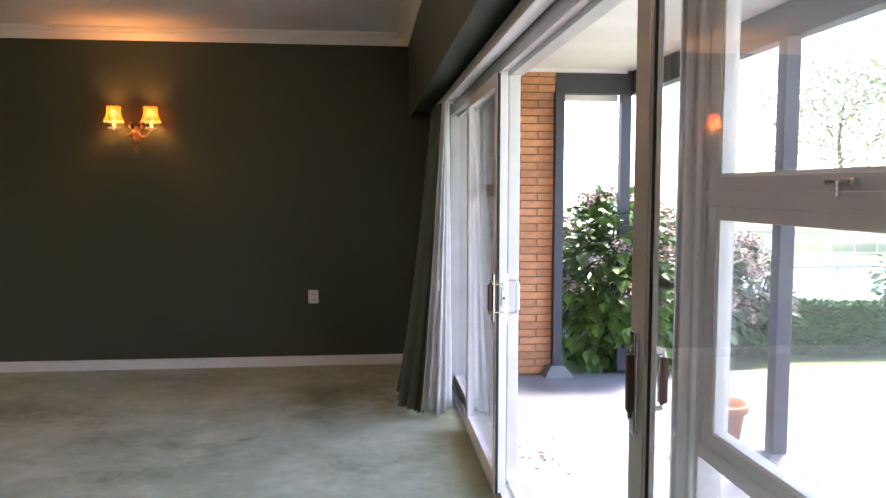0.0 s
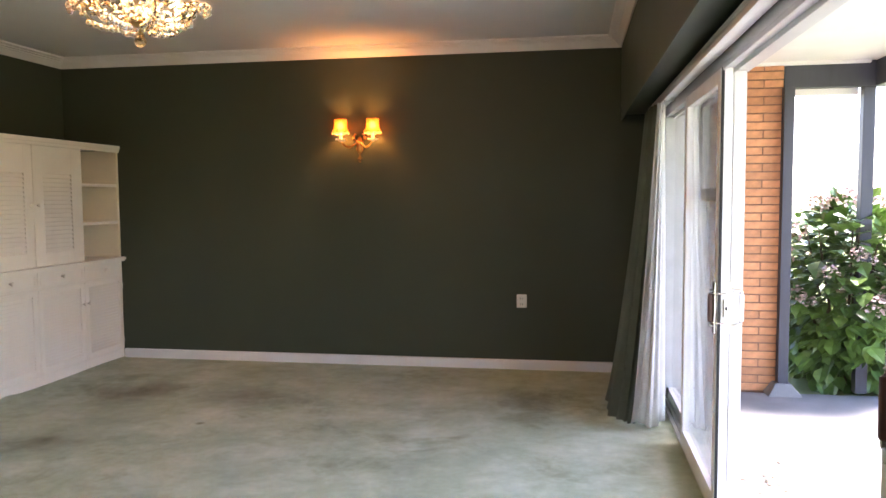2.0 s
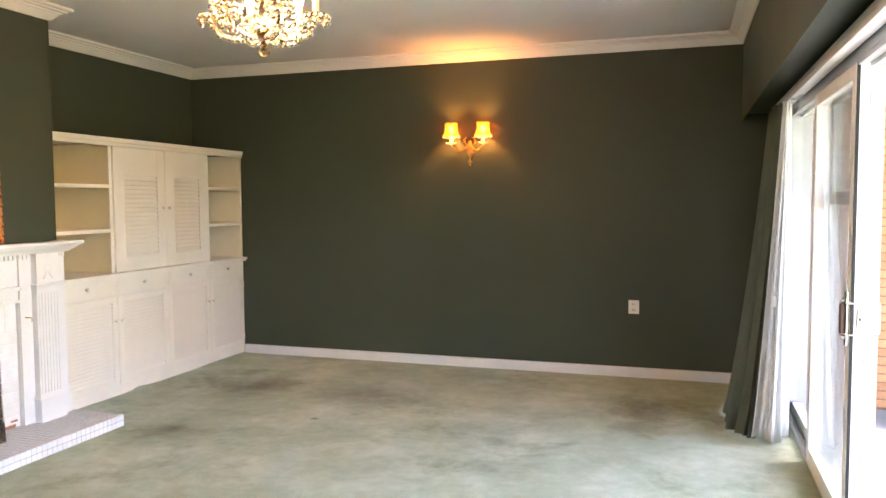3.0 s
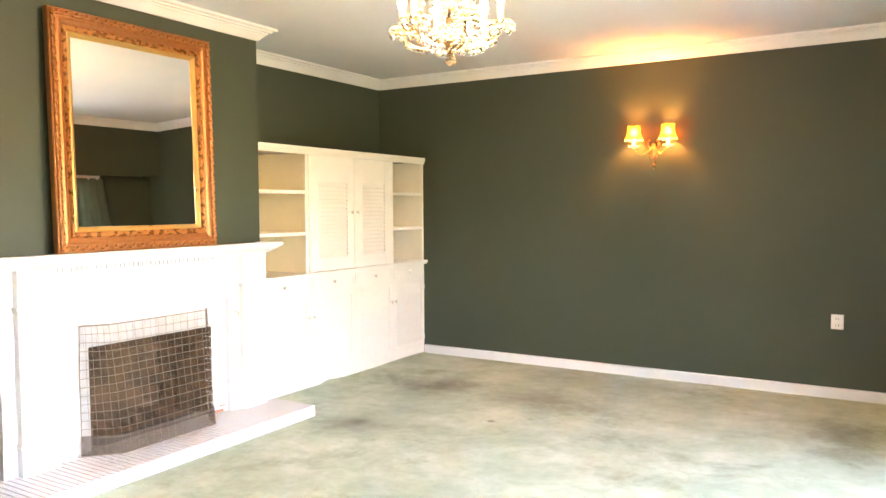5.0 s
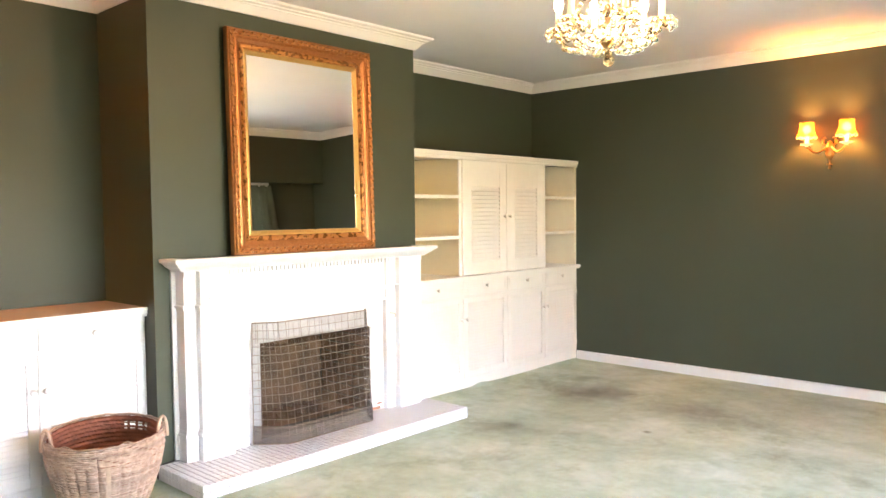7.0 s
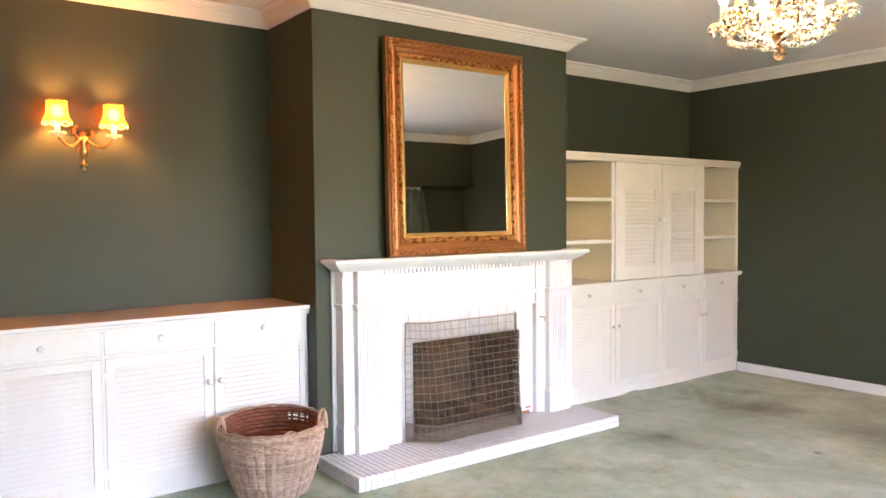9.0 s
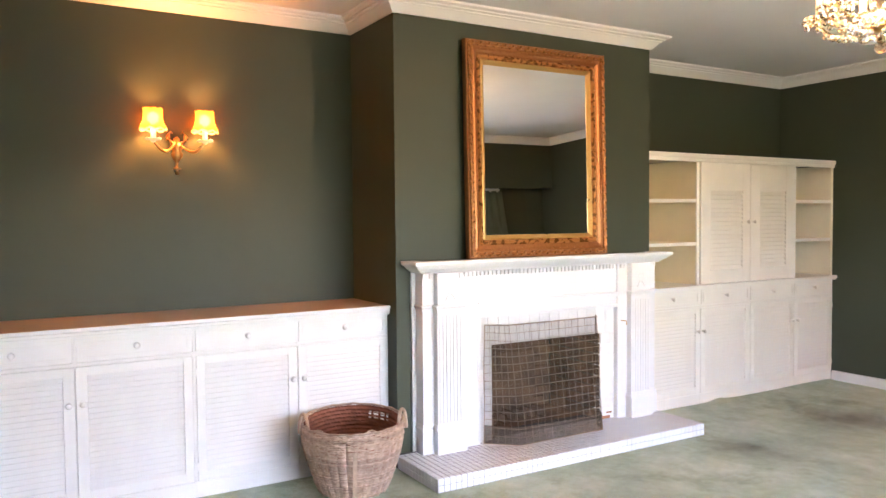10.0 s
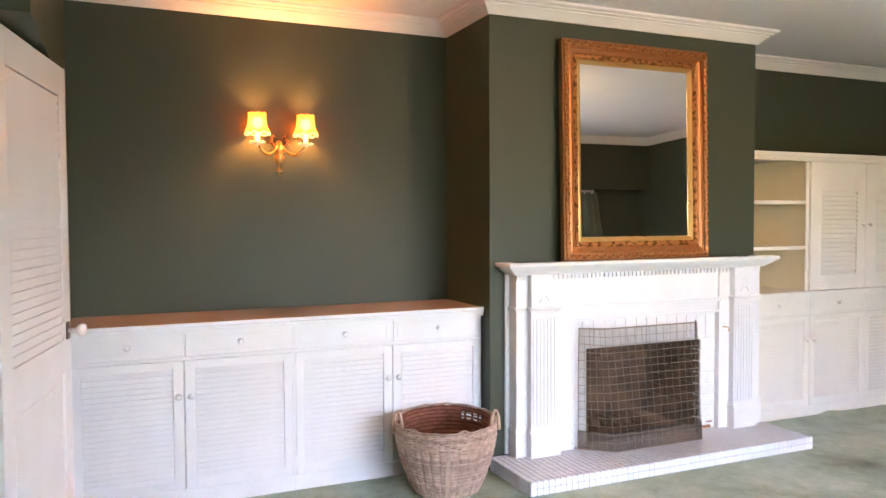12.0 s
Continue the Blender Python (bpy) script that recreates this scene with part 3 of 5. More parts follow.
# ---- far wall fittings ----
def sconce(name, m, group):
    """Two-arm gilt wall light; local x runs along the wall, y stands out of it, z up, origin at the wall."""
    t = thing(name, "gilt two-arm wall sconce with lit scalloped fabric shades", "wall light", m, group)
    bm = bmesh.new()
    prof = [(0.003, -0.15), (0.008, -0.147), (0.010, -0.138), (0.005, -0.13), (0.012, -0.122), (0.022, -0.118), (0.008, -0.108), (0.006, -0.095), (0.007, -0.080), (0.018, -0.068), (0.027, -0.052),
            (0.029, -0.034), (0.022, -0.020), (0.030, -0.006), (0.033, 0.012), (0.026, 0.028), (0.016, 0.036), (0.018, 0.048), (0.003, 0.060)]
    lathe(bm, [(r, z) for r, z in prof], (0, 0, 0), 14, wave=lambda i, a, r, z: (r * (1 + 0.12 * math.sin(5 * a + i)), z))
    for v in bm.verts:
        v.co.y = max(0.0, v.co.y * 0.8 + 0.008)
    part("backplate", bm, M_BRASS, t, smooth=True)
    for s in (-1, 1):
        for k in range(3):
            bm = bmesh.new()
            a = 0.5 + 0.55 * k
            pts = [(s * 0.02, 0.012, 0.01), (s * (0.03 + 0.012 * k), 0.02, 0.03 + 0.014 * k), (s * (0.05 - 0.01 * k), 0.022, 0.05 + 0.018 * k), (s * (0.055 - 0.016 * k), 0.018, 0.035 + 0.02 * k)]
            tube(bm, pts, [0.006, 0.007, 0.006, 0.003], 6)
            part("scroll", bm, M_BRASS, t, smooth=True)
        bm = bmesh.new()
        pts = []
        for k in range(13):
            u = k / 12
            pts.append((s * (0.02 + 0.115 * u), 0.03 + 0.065 * math.sin(u * 1.6), 0.010 * (1 - u) + 0.026 * u ** 3 - 0.036 * math.sin(math.pi * u)))
        tube(bm, pts, [0.009 - 0.0035 * abs(2 * k / 12 - 1) for k in range(13)], 8)
        arm = part("arm", bm, M_BRASS, t, smooth=True)
        cx, cy, cz = pts[-1]
        bm = bmesh.new()
        lathe(bm, [(0.003, -0.012), (0.010, -0.008), (0.016, 0.0), (0.040, 0.006), (0.043, 0.012), (0.038, 0.010), (0.014, 0.008)], (cx, cy, cz), 20,
              wave=lambda i, a, r, z: (r * (1 + (0.10 * math.sin(8 * a) if r > 0.03 else 0)), z - (0.004 * math.sin(8 * a) if r > 0.03 else 0)))
        part("drip_pan", bm, M_CANDLE_LIT, arm, "cream glass drip pan given a faint glow", smooth=True)
        bm = bmesh.new()
        lathe(bm, [(0.0135, 0.006), (0.0135, 0.085), (0.003, 0.086)], (cx, cy, cz), 12)
        part("candle_tube", bm, M_CANDLE_LIT, arm, smooth=True)
        bm = bmesh.new()
        scal = lambda i, a, r, z: (r * (1 + 0.02 * math.cos(16 * a)), z + (-0.010 * abs(math.cos(4 * a)) if i == 0 else 0.006 * abs(math.cos(4 * a)) if i == 7 else 0))
        lathe(bm, [(0.069, 0.068), (0.064, 0.078), (0.057, 0.090), (0.0525, 0.105), (0.050, 0.122), (0.049, 0.14), (0.0485, 0.153), (0.050, 0.166)], (cx, cy, cz), 48, scal)
        sh = part("shade", bm, M_SHADE, t, "glowing orange fabric shade", smooth=True)
        bm = bmesh.new()
        lathe(bm, [(0.0705, 0.058), (0.0715, 0.064), (0.0685, 0.071)], (cx, cy, cz), 48, lambda i, a, r, z: (r, z - 0.010 * abs(math.cos(4 * a))))
        part("fringe", bm, M_SHADE_TRIM, sh, "pale scalloped fringe", smooth=True)
        bm = bmesh.new()
        lathe(bm, [(0.008, 0.086), (0.022, 0.096), (0.029, 0.112), (0.028, 0.130), (0.018, 0.146), (0.003, 0.152)], (cx, cy, cz), 14)
        bulb = part("bulb", bm, M_BULB, t, "glowing candle bulb", smooth=True)
        bulb.visible_shadow = False
        lamp("sconce_lamp", m @ Vector((cx, cy, cz + 0.100)), SCONCE, (1.0, 0.36, 0.055), 0.036)
    return t


SCONCE, CHANDELIER = 1.3, 3.8
sconce("wall_sconce", pose(-1.68, YN, 1.84, 0, 0, 180), "wall sconces")
sconce("wall_sconce", pose(XL, 0.806, 1.808, 0, 0, -90), "wall sconces")

so = tagged(new("wall_socket"), "white double wall socket on dark green wall", "socket")
part("plate", box(-0.388, -0.307, YN - 0.010, YN, 0.505, 0.612, 0.003), M_PLASTIC, so)
for z in (0.535, 0.582):
    s_ = part("socket_face", box(-0.366, -0.329, YN - 0.014, YN - 0.009, z - 0.017, z + 0.017, 0.002), M_PLASTIC, so)
    part("slot", boxes((-0.358, -0.354, YN - 0.0150, YN - 0.0138, z - 0.008, z + 0.006), (-0.341, -0.337, YN - 0.0150, YN - 0.0138, z - 0.008, z + 0.006)), M_DARKHOLE, s_)

# ---- built-in cupboards ----
def slat_mesh(name, length, high=0.030, mat=M_WHITE):
    bm = bmesh.new()
    bx(bm, -0.003, 0.003, 0, length, -high * 0.58, high * 0.58)
    soft(bm, 0.0015)
    bmesh.ops.rotate(bm, verts=bm.verts, cent=(0, 0, 0), matrix=Matrix.Rotation(radians(-31), 3, "Y"))
    return data_of(name, bm, mat)


def knob(parent, x, y, z, r=0.0155, mat=M_WHITE):
    bm = bmesh.new()
    lathe(bm, [(0.003, 0.0), (0.008, 0.0), (0.006, 0.012), (r, 0.018), (r, 0.026), (r * 0.7, 0.031), (0.003, 0.032)], (0, 0, 0), 14)
    bmesh.ops.rotate(bm, verts=bm.verts, cent=(0, 0, 0), matrix=Matrix.Rotation(radians(90), 3, "Y"))
    bmesh.ops.translate(bm, verts=bm.verts, vec=(x, y, z))
    return part("knob", bm, mat, parent, "small round white knob", smooth=True)


def louvre_door(parent, x, y0, y1, z0, z1, a0, a1, c0, c1, count, knob_y, knob_z, mat=M_WHITE):
    """Door from y0 to y1 with slats between a0 and a1, heights c0 to c1; its face at x."""
    t = 0.022
    d = part("door", box(x - t, x - t + 0.004, y0, y1, z0, z1), mat, parent)
    for ya, yb in ((y0, a0), (a1, y1)):
        part("stile", box(x - t + 0.0042, x, ya, yb, z0, z1, 0.0012), mat, d)
    for za, zb in ((z0, c0), (c1, z1)):
        part("rail", box(x - t + 0.0042, x - 0.0004, a0 + 0.0002, a1 - 0.0002, za, zb, 0.0012), mat, d)
    me = slat_mesh("slat", a1 - a0 - 0.002, (c1 - c0) / count, mat)
    for k in range(count):
        part("slat", me, None, d, m=pose(x - 0.009, a0 + 0.001, c0 + (k + 0.5) * (c1 - c0) / count))
    knob(d, x, knob_y, knob_z, mat=mat)
    return d


def base_unit(y0, y1, hinge, label, group, xf=-3.905, mat=M_WHITE):
    t = tagged(new("base_cabinet"), label, "cupboard", group)
    zt = 0.872
    back = XL + 0.004
    part("body", boxes((back, xf - 0.024, y0, y0 + 0.016, 0.0, zt), (back, xf - 0.024, y1 - 0.016, y1, 0.0, zt), (back, back + 0.01, y0 + 0.016, y1 - 0.016, 0.0, zt),
                       (back + 0.01, xf - 0.024, y0 + 0.016, y1 - 0.016, 0.075, 0.09), (back + 0.01, xf - 0.024, y0 + 0.016, y1 - 0.016, zt - 0.016, zt)), mat, t)
    g = 0.0022
    lo, hi = (0.008, 0.001) if hinge < 0 else (0.001, 0.008)
    part("face_frame", boxes((xf - 0.024, xf - 0.003, y0, y1, 0.7255, 0.7425), (xf - 0.024, xf - 0.003, y0, y0 + lo, 0.082, 0.7255), (xf - 0.024, xf - 0.003, y1 - hi, y1, 0.082, 0.7255),
                             (xf - 0.024, xf - 0.003, y0, y0 + 0.006, 0.7425, zt), (xf - 0.024, xf - 0.003, y1 - 0.006, y1, 0.7425, zt), (xf - 0.024, xf - 0.003, y0 + 0.006, y1 - 0.006, 0.859, zt)), mat, t)
    part("plinth", box(xf - 0.05, xf - 0.005, y0, y1, 0.0, 0.0815, 0.002), mat, t)
    dr = part("drawer", boxes((xf - 0.022, xf, y0 + 0.006 + g, y1 - 0.006 - g, 0.7447, 0.8568), bevel=0.002), mat, t)
    part("panel", boxes((xf, xf + 0.004, y0 + 0.03, y0 + 0.034, 0.765, 0.838), (xf, xf + 0.004, y1 - 0.034, y1 - 0.03, 0.765, 0.838), (xf, xf + 0.004, y0 + 0.034, y1 - 0.034, 0.834, 0.838),
                        (xf, xf + 0.004, y0 + 0.034, y1 - 0.034, 0.765, 0.769)), mat, dr)
    knob(dr, xf, (y0 + y1) / 2, 0.806, mat=mat)
    ky = y1 - 0.03 if hinge < 0 else y0 + 0.03
    louvre_door(t, xf, y0 + lo + g, y1 - hi - g, 0.0845, 0.7233, y0 + 0.052, y1 - 0.052, 0.130, 0.682, 21, ky, 0.55, mat)
    for z in (0.16, 0.64):
        hy = y0 + 0.006 if hinge < 0 else y1 - 0.006
        part("hinge", box(xf - 0.004, xf + 0.004, hy - 0.004, hy + 0.004, z - 0.02, z + 0.02), mat, t)
    return t


for k, (a, b) in enumerate(((-0.275, 0.235), (0.235, 0.775), (0.775, 1.315), (1.315, 1.856))):
    base_unit(a, b, -1 if k % 2 == 0 else 1, "white louvred cupboard with a drawer above the door", "cupboards beside the fireplace")
for k, (a, b) in enumerate(((3.825, 4.42), (4.42, 4.98), (4.98, 5.53), (5.53, 6.052))):
    base_unit(a, b, -1 if k % 2 == 0 else 1, "white louvred base cupboard with a drawer under the bookcase", "cupboards under the bookcase", -3.868, M_IVORY_WARM)
top = tagged(new("worktop"), "brown varnished wooden cupboard top with white front edge", "worktop")
part("board", box(XL + 0.003, -3.888, YS + 0.004, 1.857, 0.8725, 0.908, 0.002), M_TOP, top)
part("front_edge", boxes((-3.8875, -3.866, YS + 0.004, 1.857, 0.8935, 0.911), (-3.8875, -3.873, YS + 0.004, 1.857, 0.876, 0.891), (-3.8875, -3.880, YS + 0.004, 1.857, 0.860, 0.8745), bevel=0.002), M_WHITE, top, "white painted edge strip")
ledge = solid("worktop", boxes((XL + 0.003, -3.828, 3.823, 6.056, 0.8725, 0.896), (-3.858, -3.838, 3.823, 6.056, 0.860, 0.8725), bevel=0.002), M_IVORY_WARM, "white painted ledge over the cupboards under the bookcase", "worktop")

bc = tagged(new("bookcase"), "white built-in bookcase with open shelves and louvred doors", "bookcase")
XU = -3.885
part("back_panel", box(XL + 0.003, XL + 0.012, 3.823, 6.056, 0.897, 1.822), M_CREAM, bc, "cream painted back of the shelves")
for y in (3.823, 4.387, 5.526):
    part("divider", box(XL + 0.0122, XU, y, y + 0.018, 0.897, 1.822), M_CREAM, bc)
part("side", box(XL + 0.003, XU + 0.01, 6.026, 6.056, 0.897, 1.822, 0.002), M_CREAM_PALE, bc)
for y in (4.394, 5.535):
    part("face_strip", box(XU, XU + 0.012, y - 0.014, y + 0.013, 0.897, 1.80), M_IVORY_WARM, bc)
part("top_board", boxes((XL + 0.003, -3.853, 3.823, 6.058, 1.830, 1.864), (-3.893, -3.861, 3.823, 6.056, 1.805, 1.830), bevel=0.003), M_IVORY_WARM, bc)
for y0, y1 in ((3.84, 4.385), (5.545, 6.026)):
    for z in (1.213, 1.530):
        sh = part("shelf", box(XL + 0.012, XU, y0, y1, z - 0.022, z, 0.002), M_CREAM, bc)
        part("lip", box(XU, XU + 0.010, y0, y1, z - 0.024, z + 0.001, 0.002), M_IVORY_WARM, sh)
louvre_door(bc, -3.858, 4.410, 4.963, 0.900, 1.803, 4.515, 4.875, 1.0, 1.595, 18, 4.930, 1.36, M_IVORY_WARM)
louvre_door(bc, -3.858, 4.967, 5.520, 0.900, 1.803, 5.08, 5.40, 1.0, 1.595, 18, 5.000, 1.36, M_IVORY_WARM)

# ---- fireplace ----
HZ, HX = 0.075, -3.314
fp = tagged(new("fireplace_surround"), "white painted timber mantelpiece with dentils and fluted pilasters", "mantelpiece")
for b in ((XB + 0.002, -3.702, 1.973, 2.335, HZ, 1.098), (XB + 0.002, -3.702, 3.435, 3.772, HZ, 1.098), (XB + 0.002, -3.715, 2.3352, 3.4348, 0.815, 1.098), (XB + 0.002, -3.783, 1.948, 1.9728, HZ, 1.098), (XB + 0.002, -3.783, 3.7722, 3.797, HZ, 1.098)):
    part("backing", box(*b), M_WHITE, fp)
for s, a, b in ((-1, 2.045, 2.218), (1, 3.518, 3.692)):
    pil = part("pilaster", box(-3.7018, -3.662, a, b, HZ + 0.14, 0.900), M_WHITE, fp, "fluted pilaster")
    for k in range(7):
        y = a + 0.018 + (b - a - 0.036) * k / 6
        part("flute", box(-3.6619, -3.6570, y - 0.0075, y + 0.0075, HZ + 0.175, 0.862, 0.003), M_WHITE, pil)
    part("plinth", boxes((-3.7017, -3.646, a - 0.010, b + 0.010, HZ, HZ + 0.135), bevel=0.003), M_WHITE, pil)
    part("plinth_moulding", run(bmesh.new(), [(-3.7017, a - 0.002), (-3.660, a - 0.002), (-3.660, b + 0.002), (-3.7017, b + 0.002)],
                                [(0, HZ + 0.1355), (0.012, HZ + 0.1355), (0.012, HZ + 0.142), (0.006, HZ + 0.152), (0.001, HZ + 0.168), (0, HZ + 0.168)]), M_WHITE, pil)
    part("capital", box(-3.7017, -3.660, a + 0.002, b - 0.002, 0.9185, 1.0970), M_WHITE, pil)
    part("necking", run(bmesh.new(), [(-3.7017, a), (-3.660, a), (-3.660, b), (-3.7017, b)],
                        [(0, 0.884), (0.004, 0.886), (0.006, 0.898), (0.013, 0.904), (0.014, 0.914), (0.005, 0.918), (0, 0.918)]), M_WHITE, pil)
    bm = bmesh.new()
    cy = (a + b) / 2
    for k in range(12):
        q = 2 * math.pi * k / 12
        bmesh.ops.create_icosphere(bm, subdivisions=1, radius=0.0055, matrix=Matrix.Translation((-3.6615, cy + 0.026 * math.cos(q), 1.005 + 0.026 * math.sin(q))))
    for dx in (-1, 1):
        tube(bm, [(-3.661, cy, 0.985), (-3.659, cy + dx * 0.018, 0.970), (-3.660, cy + dx * 0.026, 0.955), (-3.661, cy + dx * 0.034, 0.944)], 0.005, 6)
    part("wreath", bm, M_WHITE, pil, "small carved wreath and ribbon", smooth=True)
    # narrow outer strip beside the pilaster, with its own plinth and necking
    y0, y1 = (1.973, a) if s < 0 else (b, 3.772)
    o0, o1 = (y0 - 0.010, y1 - 0.0102) if s < 0 else (y0 + 0.0102, y1 + 0.010)
    part("side_block", box(XB + 0.03, -3.690, o0, o1, HZ, HZ + 0.135, 0.003), M_WHITE, fp)
    way = [(XB + 0.02, y0), (-3.702, y0), (-3.702, y1 - 0.016)] if s < 0 else [(-3.702, y0 + 0.016), (-3.702, y1), (XB + 0.02, y1)]
    part("block_moulding", run(bmesh.new(), way, [(0, HZ + 0.1355), (0.011, HZ + 0.1355), (0.011, HZ + 0.142), (0.005, HZ + 0.152), (0.001, HZ + 0.168), (0, HZ + 0.168)]), M_WHITE, fp)
    part("outer_necking", run(bmesh.new(), way, [(0, 0.884), (0.004, 0.886), (0.006, 0.898), (0.012, 0.904), (0.013, 0.914), (0.005, 0.918), (0, 0.918)]), M_WHITE, fp)
part("frieze_moulding", boxes((-3.7148, -3.684, 2.336, 3.434, 0.902, 0.914), (-3.7148, -3.694, 2.336, 3.434, 0.886, 0.902), (-3.7018, -3.688, 2.235, 2.3358, 0.890, 0.914), (-3.7018, -3.688, 3.4342, 3.502, 0.890, 0.914), bevel=0.002), M_WHITE, fp)
part("inner_moulding", boxes((-3.7148, -3.700, 2.335, 2.352, HZ, 0.815), (-3.7148, -3.700, 3.434, 3.435, HZ, 0.815), (-3.7148, -3.700, 2.335, 3.435, 0.815, 0.832), bevel=0.002), M_WHITE, fp)
me = data_of("dentil", box(0, 0.011, -0.0090, 0.0090, 0, 0.028, 0.0015), M_WHITE)
for k in range(46):
    y = 2.197 + 0.0289 * k
    part("dentil", me, None, fp, m=pose(-3.666 if y < 2.2 else -3.7145 if 2.345 < y < 3.425 else -3.7055, y, 1.068))
for y in (1.979, 2.0, 2.021, 3.716, 3.737, 3.758):
    part("dentil", me, None, fp, m=pose(-3.7055, y + 0.003, 1.068))
shelf_prof = [(0, 1.0975), (0.018, 1.0975), (0.022, 1.104), (0.030, 1.108), (0.034, 1.113), (0.052, 1.124), (0.064, 1.137), (0.070, 1.138), (0.072, 1.143), (0.080, 1.145), (0.083, 1.149), (0.083, 1.163), (0.080, 1.166), (0, 1.166)]
bm = run(bmesh.new(), [(XB + 0.002, 1.972), (-3.7015, 1.972), (-3.7015, 3.776), (XB + 0.002, 3.776)], shelf_prof)
part("mantel_shelf", bm, M_WHITE, fp)
hook = part("hook", bmesh.new(), M_BRASS, fp, "small brass hook")
bm = bmesh.new()
tube(bm, [(-3.702, 3.465, 0.722), (-3.672, 3.480, 0.722), (-3.668, 3.483, 0.712), (-3.668, 3.483, 0.700), (-3.672, 3.478, 0.697)], 0.0035, 6)
bm.to_mesh(hook.data), bm.free()

# painted brick lining round the opening
lining = tagged(new("fireplace_lining"), "white painted brick lining round the fire opening", "brick lining")
XI = -3.735
part("mortar", boxes((XB + 0.002, XI - 0.0035, 2.352, F0, HZ, 0.815), (XB + 0.002, XI - 0.0035, F1, 3.434, HZ, 0.815), (XB + 0.002, XI - 0.0035, F0, F1, FZ + 0.002, 0.815)), M_PBRICK, lining)
rng = random.Random(4)


def brick_at(parent, mat, x0, x1, y0, y1, z0, z1, name="brick", bevel=0.003):
    part(name, box(x0, x1, y0, y1, z0, z1, bevel), mat, parent)


for k in range(8):
    z = HZ + 0.002 + k * 0.0715
    for y0, y1 in ((2.353, F0 - 0.001), (F1 + 0.001, 3.433)):
        j = rng.uniform(-0.002, 0.002)
        if not (k == 0 and y0 > 3):
            brick_at(lining, M_PBRICK, XI - 0.03, XI + j, y0, y1, z, z + 0.066)
part("brick", box(XI - 0.05, XI - 0.001, F1 + 0.004, 3.431, HZ + 0.022, HZ + 0.068, 0.004), M_PBRICK, lining)
part("brick", boxes((XI - 0.05, XI + 0.003, F1 + 0.006, F1 + 0.085, HZ + 0.001, HZ + 0.020), (XI - 0.02, XI + 0.002, F1 + 0.05, F1 + 0.10, HZ + 0.034, HZ + 0.046), bevel=0.005), M_TERRA, lining, "brick with the white paint flaked off")
for k in range(14):
    w = (3.433 - 2.353) / 14
    brick_at(lining, M_PBRICK, XI - 0.03, XI + rng.uniform(-0.002, 0.002), 2.353 + k * w, 2.353 + (k + 1) * w - 0.005, FZ + 0.006, 0.813)

# firebox of sooty bricks
fb = tagged(new("firebox"), "sooty brown brick firebox behind the spark guard", "firebox")
XK = XL + 0.12
part("back", boxes((XL + 0.004, XK, F0, F1, HZ, FZ + 0.05)), M_SOOT, fb)
part("floor_slab", box(XL + 0.01, XB + 0.05, F0 + 0.001, F1 - 0.001, 0.003, HZ - 0.002), M_SOOT, fb)
for k in range(8):
    z = HZ + 0.004 + k * 0.072
    for j in range(4):
        o = (0.1 if k % 2 else 0) - 0.1
        y0 = max(F0 + 0.002, F0 + j * 0.225 + o)
        y1 = min(F1 - 0.002, F0 + (j + 1) * 0.225 + o - 0.008)
        if y1 - y0 > 0.02:
            brick_at(fb, M_SOOT, XK + 0.0005, XK + 0.018 + rng.uniform(-0.004, 0.004), y0, y1, z, z + 0.064)
    for j in range(3):
        x0 = XK + 0.03 + j * 0.17
        for y0, y1 in ((F0 + 0.001, F0 + 0.014), (F1 - 0.014, F1 - 0.001)):
            brick_at(fb, M_SOOT, x0, x0 + 0.16, y0, y1, z, z + 0.064)
grate = tagged(new("fire_grate"), "dark iron back plate leaning in the firebox", "fire grate")
part("plate", boxes((-4.20, -4.185, 2.62, 3.12, HZ, HZ + 0.42), bevel=0.004), M_SOOT, grate)
for k in range(6):
    part("bar", box(-4.15, -4.0, 2.66 + 0.08 * k, 2.675 + 0.08 * k, HZ + 0.001, HZ + 0.05, 0.003), M_SOOT, grate)

# spark guard: three-sided wire frame with a coarse grid over brown gauze
sg = tagged(new("fire_screen"), "wire mesh spark guard standing before the fire opening", "fire screen")
foot = [(-3.69, 2.37), (-3.55, 2.53), (-3.545, 3.160), (-3.66, 3.212)]
head_ = [(-3.715, 2.395), (-3.655, 2.53), (-3.65, 3.210), (-3.70, 3.240)]
SZ0, SZ1 = HZ + 0.004, 0.772


def guard(u, v):
    f = u * 3
    i = min(int(f), 2)
    p = Vector(foot[i]).lerp(Vector(foot[i + 1]), f - i).lerp(Vector(head_[i]).lerp(Vector(head_[i + 1]), f - i), v)
    wob = 0.004 * math.sin(11 * u + 7 * v) * math.sin(3.1 * v)
    return Vector((p.x + wob, p.y, SZ0 + (SZ1 - SZ0) * v + 0.006 * math.sin(6 * u + 2) * math.sin(9 * v)))


def guard_line(u0, v0, u1, v1, r, n=12):
    bm = bmesh.new()
    us = [u0 + (u1 - u0) * k / n for k in range(n + 1)]
    vs = [v0 + (v1 - v0) * k / n for k in range(n + 1)]
    return tube(bm, [guard(a, b) for a, b in zip(us, vs)], r, 4)


